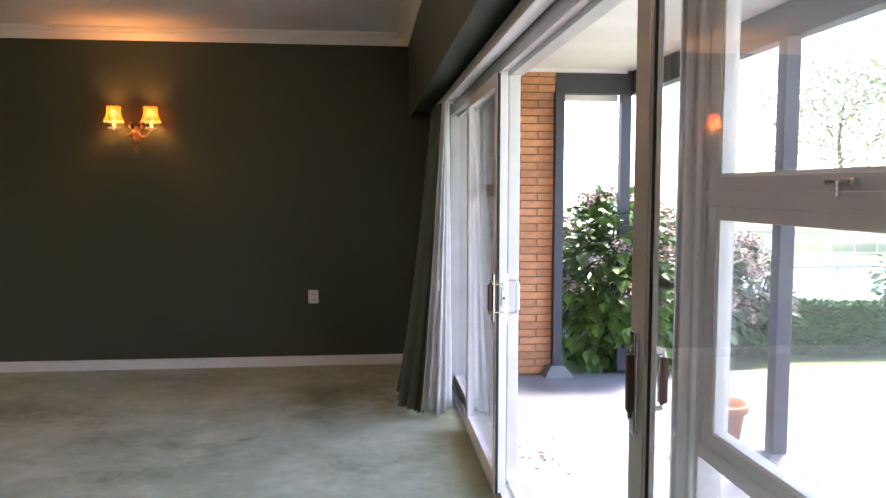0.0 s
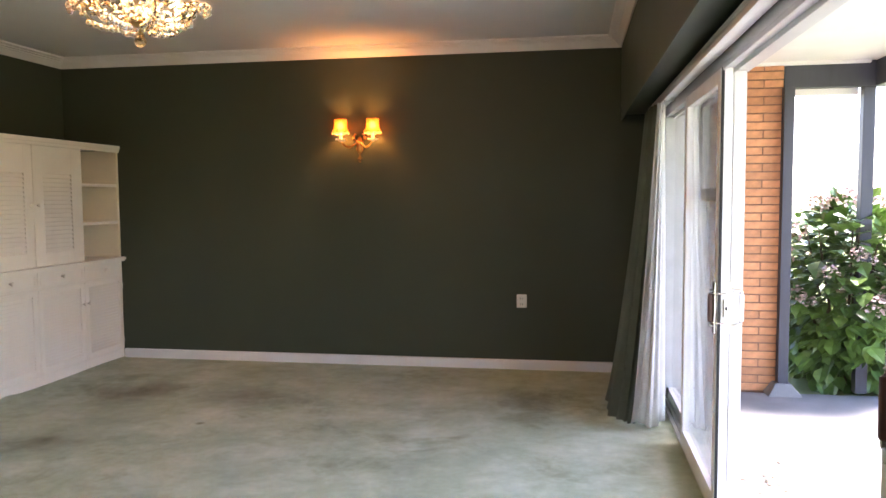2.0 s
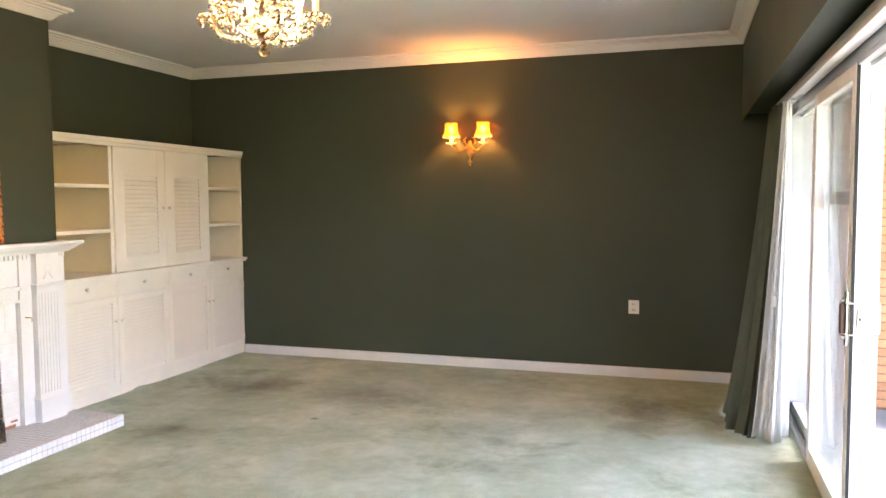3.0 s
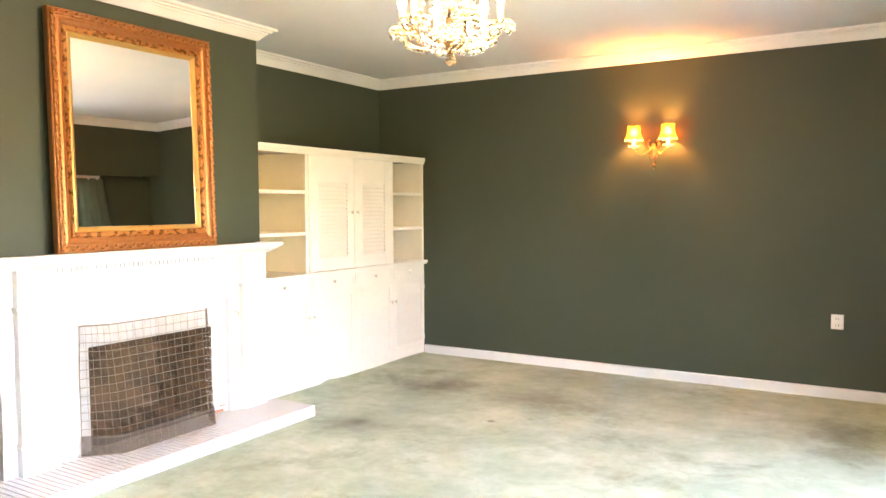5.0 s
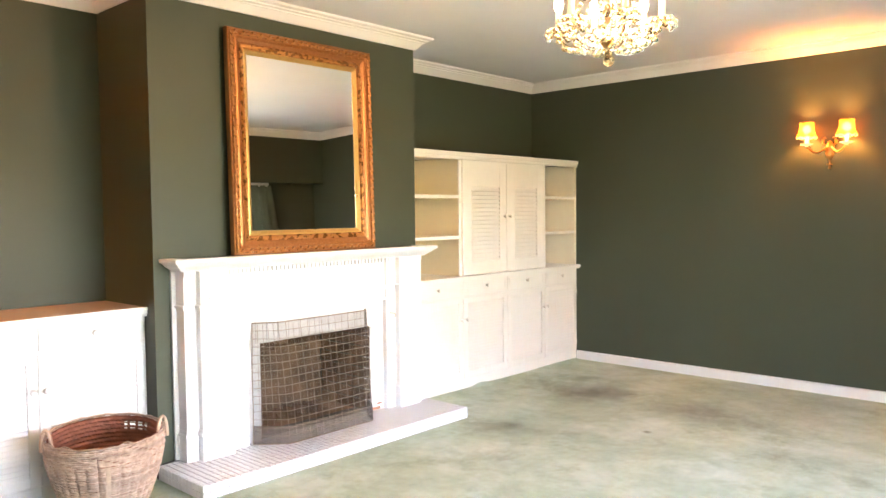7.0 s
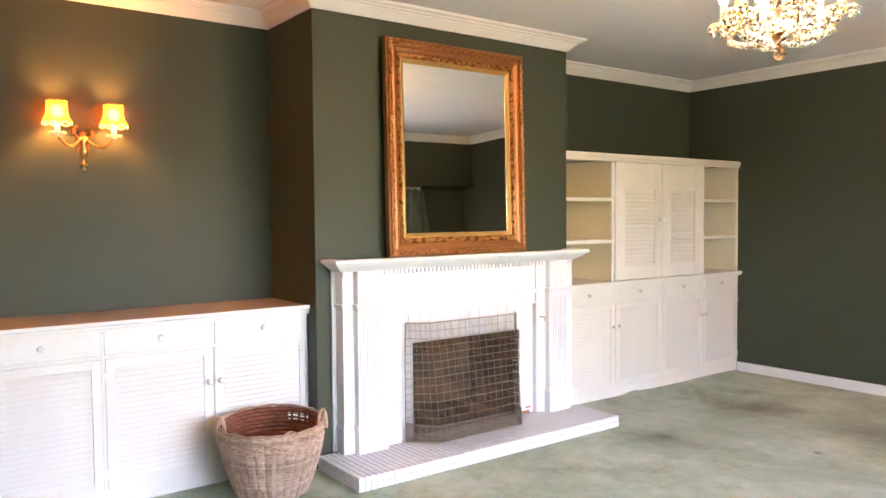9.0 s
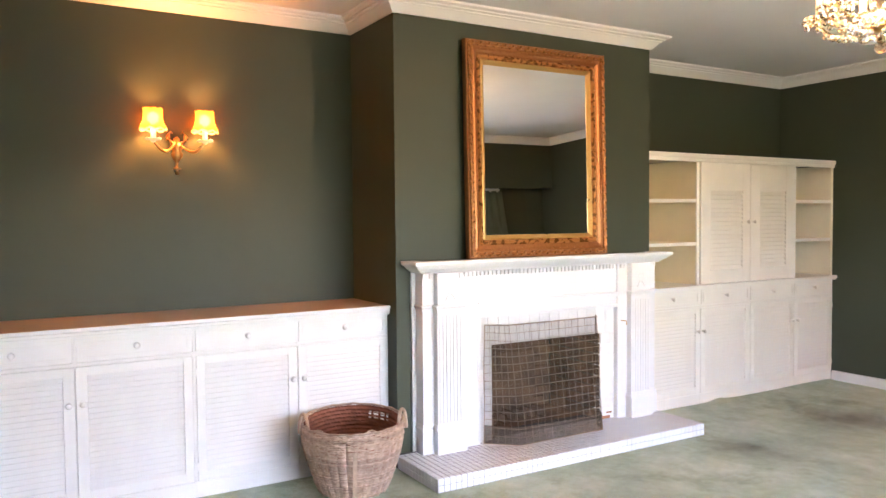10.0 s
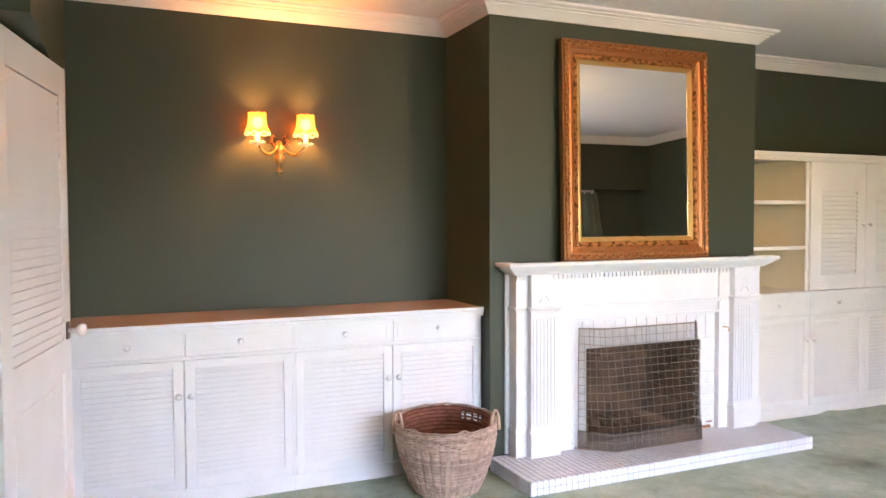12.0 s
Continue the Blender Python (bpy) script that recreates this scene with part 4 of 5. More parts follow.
bm = bmesh.new()
g = [[bm.verts.new(guard(i / 12, j / 8) - Vector((0.004, 0, 0))) for i in range(13)] for j in range(9)]
for j in range(8):
    for i in range(12):
        bm.faces.new((g[j][i], g[j][i + 1], g[j + 1][i + 1], g[j + 1][i]))
part("gauze", bm, M_GAUZE, sg, "fine brown wire gauze")
bm = bmesh.new()
g = [[bm.verts.new(guard(i / 12, j * 0.05) + Vector((0.003, 0, 0))) for i in range(13)] for j in range(4)]
for j in range(3):
    for i in range(12):
        bm.faces.new((g[j][i], g[j][i + 1], g[j + 1][i + 1], g[j + 1][i]))
part("hem", bm, M_HEM, sg, "folded hem of brown wire gauze")
for a in ((0, 0, 0, 1), (1, 0, 1, 1), (0, 0, 1, 0), (0, 1, 1, 1)):
    part("rim_wire", guard_line(*a, 0.0035, 24), M_WIRE, sg)
seg_len = [(Vector(foot[i + 1]) - Vector(foot[i])).length for i in range(3)]
for i in range(3):
    n = max(1, round(seg_len[i] / 0.047))
    for k in range(n):
        u = (i + k / n) / 3
        if u > 0:
            part("upright_wire", guard_line(u, 0, u, 1, 0.0013, 6), M_WIRE, sg)
for k in range(1, 15):
    part("cross_wire", guard_line(0, k / 15, 1, k / 15, 0.0017, 24), M_WIRE, sg)
part("lower_plate", boxes((-3.5425, -3.5395, 2.56, 3.12, HZ + 0.004, HZ + 0.006)), M_WIRE, sg)

# ---- leaning mirror ----
MW, MH = 1.048, 1.274
mir = thing("wall_mirror", "large mirror in an ornate antique gilt frame leaning on the mantelpiece", "mirror", pose(-3.738, 2.814, 1.1675, 0, -1.38, -0.85))
FR = [(0, 0.0), (0, 0.036), (0.004, 0.041), (0.008, 0.041), (0.010, 0.038), (0.016, 0.048), (0.024, 0.0515), (0.032, 0.048), (0.038, 0.038), (0.044, 0.037), (0.056, 0.040), (0.070, 0.034), (0.078, 0.028), (0.086, 0.036), (0.100, 0.034), (0.108, 0.024)]


def frame_run(prof, w, h):
    """Rectangular picture-frame moulding in the plane x = 0; prof is (inward, forward)."""
    bm = bmesh.new()
    rings = []
    for sy, z0, sz in ((-1, 0, 1), (1, 0, 1), (1, h, -1), (-1, h, -1)):
        rings.append([bm.verts.new((f, sy * (w / 2 - i), z0 + sz * i)) for i, f in prof])
    for k in range(4):
        a, b = rings[k], rings[(k + 1) % 4]
        for j in range(len(prof) - 1):
            bm.faces.new((a[j], b[j], b[j + 1], a[j + 1]))
    bmesh.ops.recalc_face_normals(bm, faces=bm.faces)
    return bm


part("frame", frame_run(FR[:13], MW, MH), M_GILT, mir)
part("inner_band", frame_run(FR[12:] + [(0.108, 0.0)], MW, MH), M_GILT_BAND, mir, "polished gilt inner band")
slip = [(0.108, 0.024), (0.116, 0.028), (0.134, 0.014), (0.136, 0.008)]
part("slip", frame_run(slip, MW, MH), M_GOLD, mir, "bright gold inner slip")
part("glass", box(0.002, 0.009, -MW / 2 + 0.13, MW / 2 - 0.13, 0.13, MH - 0.13), M_MIRROR, mir, "clear silvered mirror glass")
part("backboard", box(-0.004, 0.001, -MW / 2 + 0.02, MW / 2 - 0.02, 0.02, MH - 0.02), M_STEM, mir)
# pairs of leaves curling outwards along the torus, and a small pearl between them
bm = bmesh.new()
for side in (-1, 1):
    tube(bm, [(-0.001, side * 0.002, -0.026), (0.004, side * 0.007, -0.010), (0.005, side * 0.0095, 0.006), (0.002, side * 0.011, 0.020), (-0.002, side * 0.008, 0.027)], [0.0018, 0.0032, 0.004, 0.0032, 0.0015], 6)
tube(bm, [(0.001, 0, -0.020), (0.006, 0, 0.0), (0.002, 0, 0.018)], [0.0015, 0.0035, 0.0015], 6)
leaf_me = data_of("leaf_ornament", bm, M_GILT_BAND, True)
bm = bmesh.new()
bmesh.ops.create_icosphere(bm, subdivisions=1, radius=0.0042)
bead_me = data_of("bead", bm, M_GILT_BAND, True)
for side in range(4):
    L = MH if side % 2 else MW
    n = round(L / 0.058)
    for k in range(n):
        s = (k + 0.5) / n * (L - 0.03) + 0.015
        q = 0 if k < n / 2 else 180
        if side % 2:
            e = -1 if side == 1 else 1
            m1 = Matrix.Translation((0.0462, e * (MW / 2 - 0.024), s)) @ Matrix.Rotation(radians(q), 4, "X")
            m2 = Matrix.Translation((0.040, e * (MW / 2 - 0.049), s))
        else:
            z = 0.024 if side == 0 else MH - 0.024
            m1 = Matrix.Translation((0.0462, s - L / 2, z)) @ Matrix.Rotation(radians(90 + q), 4, "X")
            m2 = Matrix.Translation((0.040, s - L / 2, 0.049 if side == 0 else MH - 0.049))
        part("ornament", leaf_me, None, mir, m=m1)
        part("bead", bead_me, None, mir, m=m2)

# ---- basket ----
bk = thing("log_basket", "large round brown woven wicker basket with rope handles", "basket", pose(-3.615, 1.505, 0.0, 0, 0, -31))


def basket_r(z):
    u = z / 0.37
    return 0.165 + 0.095 * math.sin(min(1, u * 1.05) * math.pi / 2) - 0.012 * max(0, u - 0.85) * 6 * 0.3


bi = bmesh.new()
N, rows = 108, 36
inner = []
for j in range(rows + 1):
    z = 0.008 + 0.350 * j / rows
    ring = []
    for k in range(N):
        a = 2 * math.pi * k / N
        r = basket_r(z) * 0.955 + (0.0035 if j % 2 else -0.002) + 0.002 * math.sin(a * 27 + math.pi * (j // 2 % 2)) + 0.002 * noise.noise(Vector((math.cos(a) * 9, math.sin(a) * 9, z * 30)))
        ring.append(bi.verts.new((r * math.cos(a), r * math.sin(a), z * (1.02 + 0.04 * math.cos(a - 3.28)))))
    inner.append(ring)
for j, (a, b) in enumerate(zip(inner, inner[1:])):
    for k in range(N):
        if 29 <= j < 33 and 41 <= k < 50 and k % 3 and j != 30:
            continue
        bi.faces.new((a[k], a[(k + 1) % N], b[(k + 1) % N], b[k]))
bi.faces.new(inner[0])
part("inner_wall", bi, M_WICKER_IN, bk, "dark reddish inner weave")
brow = random.Random(9)
for j in range(36):
    z = 0.007 + 0.264 * (j + 0.5) / 36
    bm = bmesh.new()
    pts = []
    lift = brow.uniform(-0.001, 0.001)
    for i in range(193):
        a = 2 * math.pi * i / 192
        r = basket_r(z) - 0.002 + 0.0105 * abs(math.sin(16 * a)) ** 0.4 + 0.0012 * math.sin(9 * a + math.pi * (j % 2)) + lift
        pts.append((r * math.cos(a), r * math.sin(a), z + 0.0010 * math.sin(7 * a + j)))
    tube(bm, pts, 0.0034, 5, cap=False)
    part("cane_strand", bm, M_WICKER, bk, smooth=True)
for k in range(10):
    bm = bmesh.new()
    z = 0.272 + 0.0098 * k
    pts = []
    for i in range(97):
        a = 2 * math.pi * i / 96
        rr = basket_r(z) + 0.006 + 0.0025 * math.sin(a * 22 + k * 2.1) + brow.uniform(-0.0008, 0.0008)
        pts.append((rr * math.cos(a), rr * math.sin(a), z * 1.02 + (0.003 + 0.0011 * k) * math.cos(a - 3.28) + 0.0016 * math.sin(a * 13 + k * 1.7) + 0.002 * math.sin(2 * a + 1) + 0.0012 * math.sin(a * 29 + 3 * k)))
    if k < 5 and k != 2:
        tube(bm, pts[:36], 0.0047, 6), tube(bm, pts[45:], 0.0047, 6)
    else:
        tube(bm, pts, 0.0047 if k < 9 else 0.0062, 6, cap=False)
    part("rim_cane", bm, M_WICKER, bk, smooth=True)
for deg, rise in ((205, 0.016), (238, 0.010), (300, 0.014), (322, 0.009), (20, 0.012), (150, 0.010), (262, 0.008)):
    q0 = radians(deg)
    bm = bmesh.new()
    tube(bm, [((basket_r(0.36) + 0.004) * math.cos(q0 + 0.05 * i), (basket_r(0.36) + 0.004) * math.sin(q0 + 0.05 * i), 0.366 + 0.006 * math.cos(q0 - 3.28) + rise * math.sin(i * 0.6) ** 2) for i in range(6)], [0.004, 0.0045, 0.0045, 0.004, 0.003, 0.002], 5)
    part("loose_cane", bm, M_CANE, bk, "loose end of cane sticking out of the rim", smooth=True)
for k in range(18):
    a = 2 * math.pi * k / 18 + 0.17
    wide = 0.008 if k % 6 else 0.0105
    low, high = 0.004, (0.075 if k % 6 else 0.272)
    bm = bmesh.new()
    n = 8
    prev = None
    for j in range(n + 1):
        z = low + (high - low) * j / n
        r = basket_r(z) + (0.0125 if k % 6 == 0 else 0.0115)
        row = []
        for s in (-1, 1):
            for o in (0, 0.003):
                q = a + s * wide / r
                row.append(bm.verts.new(((r + o) * math.cos(q), (r + o) * math.sin(q), z)))
        if prev:
            for x, y in ((0, 1), (1, 3), (3, 2), (2, 0)):
                bm.faces.new((prev[x], prev[y], row[y], row[x]))
        prev = row
    part("stake", bm, M_CANE, bk, "pale split cane strip")
for deg, twist in ((83, -40), (-62, 40)):
    a0 = radians(deg)
    q0 = a0 + radians(90 + twist)
    c = Vector((0.262 * math.cos(a0), 0.262 * math.sin(a0), 0.325))
    along = Vector((math.cos(q0), math.sin(q0), 0))
    bm = bmesh.new()
    arch = [c + along * (0.026 * math.cos(math.pi * i / 14)) + Vector((0, 0, 0.100 * math.sin(math.pi * i / 14) ** 0.8)) for i in range(15)]
    tube(bm, arch, 0.0085, 8)
    for i in range(20):
        q = math.pi * (i + 0.5) / 20
        p = c + along * (0.026 * math.cos(q)) + Vector((0, 0, 0.100 * math.sin(q) ** 0.8))
        bmesh.ops.create_icosphere(bm, subdivisions=1, radius=0.0098, matrix=Matrix.Translation(p))
    part("handle", bm, M_CANE, bk, "twisted rope handle", smooth=True)

# ---- chandelier ----
CX, CY = -1.64, 2.79
ch = thing("chandelier", "lit crystal chandelier with candle bulbs and hanging drops", "chandelier", pose(CX, CY, 0, 0, 0, 17))
bm = bmesh.new()
lathe(bm, [(0.018, 2.116), (0.018, 2.15), (0.040, 2.17), (0.045, 2.20), (0.022, 2.23), (0.014, 2.28), (0.030, 2.31), (0.034, 2.33), (0.014, 2.36),
           (0.010, 2.44), (0.022, 2.46), (0.010, 2.49), (0.007, 2.58), (0.05, 2.60), (0.055, 2.629), (0.003, 2.6295)], seg=16)
part("stem", bm, M_CRYSTAL, ch, "cut glass column", smooth=True)
bm = bmesh.new()
lathe(bm, [(0.003, 2.075), (0.030, 2.078), (0.046, 2.090), (0.040, 2.105), (0.020, 2.115), (0.003, 2.117)], seg=20)
part("bowl", bm, M_BRASS, ch, "small brass bowl", smooth=True)
bm = bmesh.new()
lathe(bm, [(0.003, 2.030), (0.012, 2.033), (0.016, 2.045), (0.012, 2.058), (0.005, 2.064), (0.005, 2.076)], seg=12)
part("collar", bm, M_CRYSTAL, ch, smooth=True)
bm = bmesh.new()
bmesh.ops.create_icosphere(bm, subdivisions=2, radius=0.024, matrix=Matrix.Translation((0, 0, 2.022)))
part("finial", bm, M_CRYSTAL, ch, "cut crystal ball")


def drop_mesh(name, r, h):
    bm = bmesh.new()
    lathe(bm, [(0.0015, 0.0), (r * 0.6, -h * 0.2), (r, -h * 0.55), (r * 0.7, -h * 0.85), (0.0015, -h)], seg=6)
    return data_of(name, bm, M_CRYSTAL)


bead_big = drop_mesh("crystal_drop", 0.0105, 0.021)
drop_big = drop_mesh("crystal_drop", 0.011, 0.042)
drop_round = drop_mesh("crystal_drop", 0.0125, 0.025)
bead_small = drop_mesh("crystal_bead", 0.0075, 0.015)
for k in range(6):
    a = 2 * math.pi * k / 6
    ca, sa = math.cos(a), math.sin(a)
    P = lambda r, z: (r * ca, r * sa, z)
    bm = bmesh.new()
    tube(bm, [P(0.03, 2.10), P(0.07, 2.082), P(0.115, 2.075), P(0.16, 2.085), P(0.195, 2.11), P(0.212, 2.14), P(0.215, 2.155)], [0.008, 0.008, 0.0075, 0.007, 0.007, 0.006, 0.006], 8)
    arm = part("arm", bm, M_CRYSTAL, ch, "curved glass arm", smooth=True)
    bm = bmesh.new()
    lathe(bm, [(0.003, 2.150), (0.012, 2.152), (0.040, 2.160), (0.052, 2.172), (0.047, 2.171), (0.012, 2.160)], P(0.215, 0), 20, lambda i, q, r, z: (r * (1 + (0.07 * math.sin(7 * q) if r > 0.03 else 0)), z))
    part("bobeche", bm, M_CRYSTAL, arm, "scalloped glass drip pan", smooth=True)
    bm = bmesh.new()
    lathe(bm, [(0.0135, 2.160), (0.0135, 2.245), (0.003, 2.247)], P(0.215, 0), 10)
    part("candle_tube", bm, M_CANDLE_LIT, arm, smooth=True)
    bm = bmesh.new()
    lathe(bm, [(0.008, 2.245), (0.017, 2.258), (0.021, 2.278), (0.017, 2.303), (0.007, 2.330), (0.002, 2.342)], P(0.215, 0), 10)
    part("bulb", bm, M_BULB, arm, "glowing candle bulb", smooth=True)
    for j in range(13):
        q = 2 * math.pi * j / 13
        part("crystal_drop", bead_big, None, arm, m=pose(0.215 * ca + 0.053 * math.cos(q), 0.215 * sa + 0.053 * math.sin(q), 2.170 - 0.004 * (j % 2)))
        if j % 2 == 0:
            part("crystal_drop", drop_round, None, arm, m=pose(0.215 * ca + 0.050 * math.cos(q), 0.215 * sa + 0.050 * math.sin(q), 2.149))
    for j in range(7):
        u = (j + 0.5) / 7
        r = 0.055 + 0.145 * u
        for w in (-0.012, 0.012):
            part("crystal_drop", bead_big if j % 2 else drop_round, None, arm, m=pose(r * ca - w * sa, r * sa + w * ca, 2.080 + 0.030 * u ** 3 - 0.004 * (j % 2)))
    # bead strings from the crown down to the drip pans
    for j in range(11):
        u = j / 10
        r = 0.030 + 0.150 * u
        part("crystal_bead", bead_small, None, ch, m=pose(r * ca, r * sa, 2.345 - 0.185 * u - 0.055 * math.sin(math.pi * u)))
    a2 = a + math.pi / 6
    for j in range(10):
        u = j / 9
        r = 0.048 + 0.075 * math.sin(math.pi * u) + 0.02 * (1 - u)
        part("crystal_bead", bead_big, None, ch, m=pose(r * math.cos(a2), r * math.sin(a2), 2.105 + 0.235 * u))
    # swags of beads between neighbouring arms
    for j in range(9):
        u = (j + 0.5) / 9
        q = a + u * math.pi / 3
        r = 0.165 - 0.035 * math.sin(math.pi * u)
        part("crystal_bead", bead_small, None, ch, m=pose(r * math.cos(q), r * math.sin(q), 2.150 - 0.055 * math.sin(math.pi * u)))
for j in range(14):
    q = 2 * math.pi * j / 14
    part("crystal_drop", drop_big, None, ch, m=pose(0.058 * math.cos(q), 0.058 * math.sin(q), 2.135 + 0.01 * (j % 2)))
    part("crystal_drop", drop_round, None, ch, m=pose(0.100 * math.cos(q + 0.2), 0.100 * math.sin(q + 0.2), 2.108))
    part("crystal_drop", bead_big, None, ch, m=pose(0.072 * math.cos(q + 0.1), 0.072 * math.sin(q + 0.1), 2.160))
lamp("chandelier_lamp", (CX, CY, 2.42), CHANDELIER, (1.0, 0.58, 0.25), 0.10)

# ---- the open door by the cupboards ----
dr = thing("door_1", "white painted door with louvred upper panel standing ajar", "door", pose(-2.700, -0.385, 0.0, 0, 0, 169.4), kind=S)
W, Hd, T = 0.81, 2.025, 0.038
part("leaf_frame", boxes((0, 0.10, 0, T, 0.006, Hd), (W - 0.10, W, 0, T, 0.006, Hd), (0.10, W - 0.10, 0, T, 0.006, 0.20), (0.10, W - 0.10, 0, T, 0.80, 0.93), (0.10, W - 0.10, 0, T, Hd - 0.12, Hd), bevel=0.002), M_WHITE, dr)
part("panel", boxes((0.10, W - 0.10, 0.010, T - 0.010, 0.20, 0.80), (0.13, W - 0.13, 0.004, T - 0.004, 0.235, 0.765), bevel=0.002), M_WHITE, dr)
part("panel", box(0.10, W - 0.10, 0.016, T - 0.016, 0.93, Hd - 0.12), M_WHITE, dr)
bm = bmesh.new()
bx(bm, 0.101, W - 0.101, -0.002, 0.002, -0.0195, 0.0195)
bmesh.ops.rotate(bm, verts=bm.verts, cent=(0, 0, 0), matrix=Matrix.Rotation(radians(13), 3, "X"))
me = data_of("slat", bm, M_WHITE)
for k in range(28):
    for yy in (0.007, T - 0.007):
        part("slat", me, None, dr, m=Matrix.Translation((0, yy, 0.948 + k * 0.0345)))
for sgn in (-1, 1):
    y0 = 0 if sgn < 0 else T
    kn = part("rose", box(W - 0.075, W - 0.035, min(y0, y0 + sgn * 0.006), max(y0, y0 + sgn * 0.006), 0.93, 1.0, 0.002), M_BRONZE, dr, "dark bronze plate")
    bm = bmesh.new()
    lathe(bm, [(0.003, 0.0), (0.010, 0.0), (0.009, 0.03), (0.022, 0.038), (0.027, 0.052), (0.022, 0.066), (0.003, 0.07)], seg=14)
    bmesh.ops.rotate(bm, verts=bm.verts, cent=(0, 0, 0), matrix=Matrix.Rotation(radians(-90 * sgn), 3, "X"))
    bmesh.ops.translate(bm, verts=bm.verts, vec=(W - 0.055, y0 + sgn * 0.004, 0.965))
    part("knob", bm, M_WHITE, kn, "round white knob", smooth=True)

# ---- outside: patio, verandah, garden ----
GZ = -0.145
solid("ground", box(-60, 120, -60, 160, -0.5, GZ - 0.06), M_LAWN, "dry sunlit lawn reaching to the distance", "lawn", S)
pav = tagged(new("patio"), "pale concrete patio slab under the verandah", "patio", kind=S)
part("slab", box(0.80, 3.75, -7.0, 2.6, GZ - 0.3, GZ, 0.004), M_CONC, pav)
part("slab", box(0.80, 3.75, 2.608, 6.15, GZ - 0.3, GZ, 0.004), M_CONC, pav)
solid("soffit", box(0.801, 2.46, -7.0, 6.42, 2.41, 2.43), M_SOFFIT, "white painted verandah soffit", "soffit", S)
solid("roof", box(-5.0, 2.62, -7.5, 6.6, 2.78, 2.86), M_POST, "dark house roof over the verandah", "roof", S)
solid("trim", boxes((0.802, 2.25, 6.16, 6.198, 2.385, 2.4095)), M_SOFFIT, "white strip where the soffit meets the brick", "trim", S)

ver = tagged(new("verandah_frame"), "slate grey painted timber verandah posts and beams", "verandah")
part("beam", box(1.648, 2.30, 6.20, 6.29, 2.215, 2.408, 0.004), M_POST, ver)
part("beam", box(2.30, 2.40, -7.0, 6.29, 2.215, 2.408, 0.004), M_POST, ver)
part("beam", box(2.36, 2.62, -7.0, 6.42, 2.432, 2.56, 0.004), M_POST, ver)
part("fascia", box(1.70, 2.215, 6.30, 6.325, 2.165, 2.24, 0.003), M_SOFFIT, ver, "pale timber fascia strip")
for x, y, w in ((1.668, 6.15, 0.038), (2.262, 6.245, 0.043), (2.315, 3.85, 0.042), (2.335, 0.6, 0.056), (2.335, -2.8, 0.056)):
    post = part("post", box(x - w, x + w, y - w, y + w, GZ + 0.002, 2.214, 0.005), M_POST, ver)
    if 2.2 < x < 2.3:
        continue
    bm = bmesh.new()
    f, h = (0.20, 0.115) if y < 5 else (0.125, 0.085)
    lo = [bm.verts.new((x + a * f, y + b * f, GZ)) for a, b in ((-1, -1), (1, -1), (1, 1), (-1, 1))]
    hi = [bm.verts.new((x + a * (w + 0.02), y + b * (w + 0.02), GZ + h)) for a, b in ((-1, -1), (1, -1), (1, 1), (-1, 1))]
    for k in range(4):
        bm.faces.new((lo[k], lo[(k + 1) % 4], hi[(k + 1) % 4], hi[k]))
    bm.faces.new(hi)
    part("footing", soft(bm, 0.006), M_CONC, post, "sloped concrete footing")

pot = solid("flower_pot", lathe(bmesh.new(), [(0.003, 0.01), (0.10, 0.0), (0.135, 0.25), (0.155, 0.255), (0.16, 0.30), (0.145, 0.305), (0.13, 0.26), (0.003, 0.24)], (2.165, 4.20, GZ), 28), M_TERRA,
            "terracotta flower pot standing on the concrete patio", "flower pot", smooth=True)
rng = random.Random(11)
for k in range(14):
    bm = bmesh.new()
    c = [bm.verts.new(p) for p in ((-0.022, 0, 0.002), (0, -0.010, 0.005), (0.026, 0, 0.003), (0, 0.012, 0.004))]
    bm.faces.new(c)
    bmesh.ops.solidify(bm, geom=bm.faces[:], thickness=0.001)
    lf = solid("dry_leaf", bm, M_BARK, "curled brown dry leaf lying on the patio", "leaf", group="fallen leaves")
    lf.matrix_basis = pose(1.07 + rng.uniform(-0.10, 0.16), 4.12 + rng.uniform(-0.25, 0.40), GZ, 0, 0, rng.uniform(0, 360))


def leaves_mesh(name, spots, mat):
    """Many folded leaves; each spot is place, direction out, length, width."""
    vs, fs = [], []
    for p, d, L, w in spots:
        d = d.normalized()
        s = d.cross(Vector((rng.uniform(-0.4, 0.4), rng.uniform(-0.4, 0.4), 1))).normalized()
        n = s.cross(d).normalized()
        i = len(vs)
        for a, b, c in ((0, 0, 0), (0.3, 0.48, 0.10), (0.62, 0.46, 0.10), (1.0, 0, -0.12), (0.62, -0.46, 0.10), (0.3, -0.48, 0.10), (0.5, 0, 0.0)):
            vs.append(p + d * (a * L) + s * (b * w) + n * (c * w))
        fs += [(i, i + 1, i + 6), (i + 1, i + 2, i + 6), (i + 2, i + 3, i + 6), (i + 3, i + 4, i + 6), (i + 4, i + 5, i + 6), (i + 5, i, i + 6)]
    me = bpy.data.meshes.new(name)
    me.from_pydata([tuple(v) for v in vs], [], fs)
    me.materials.append(mat)
    return me


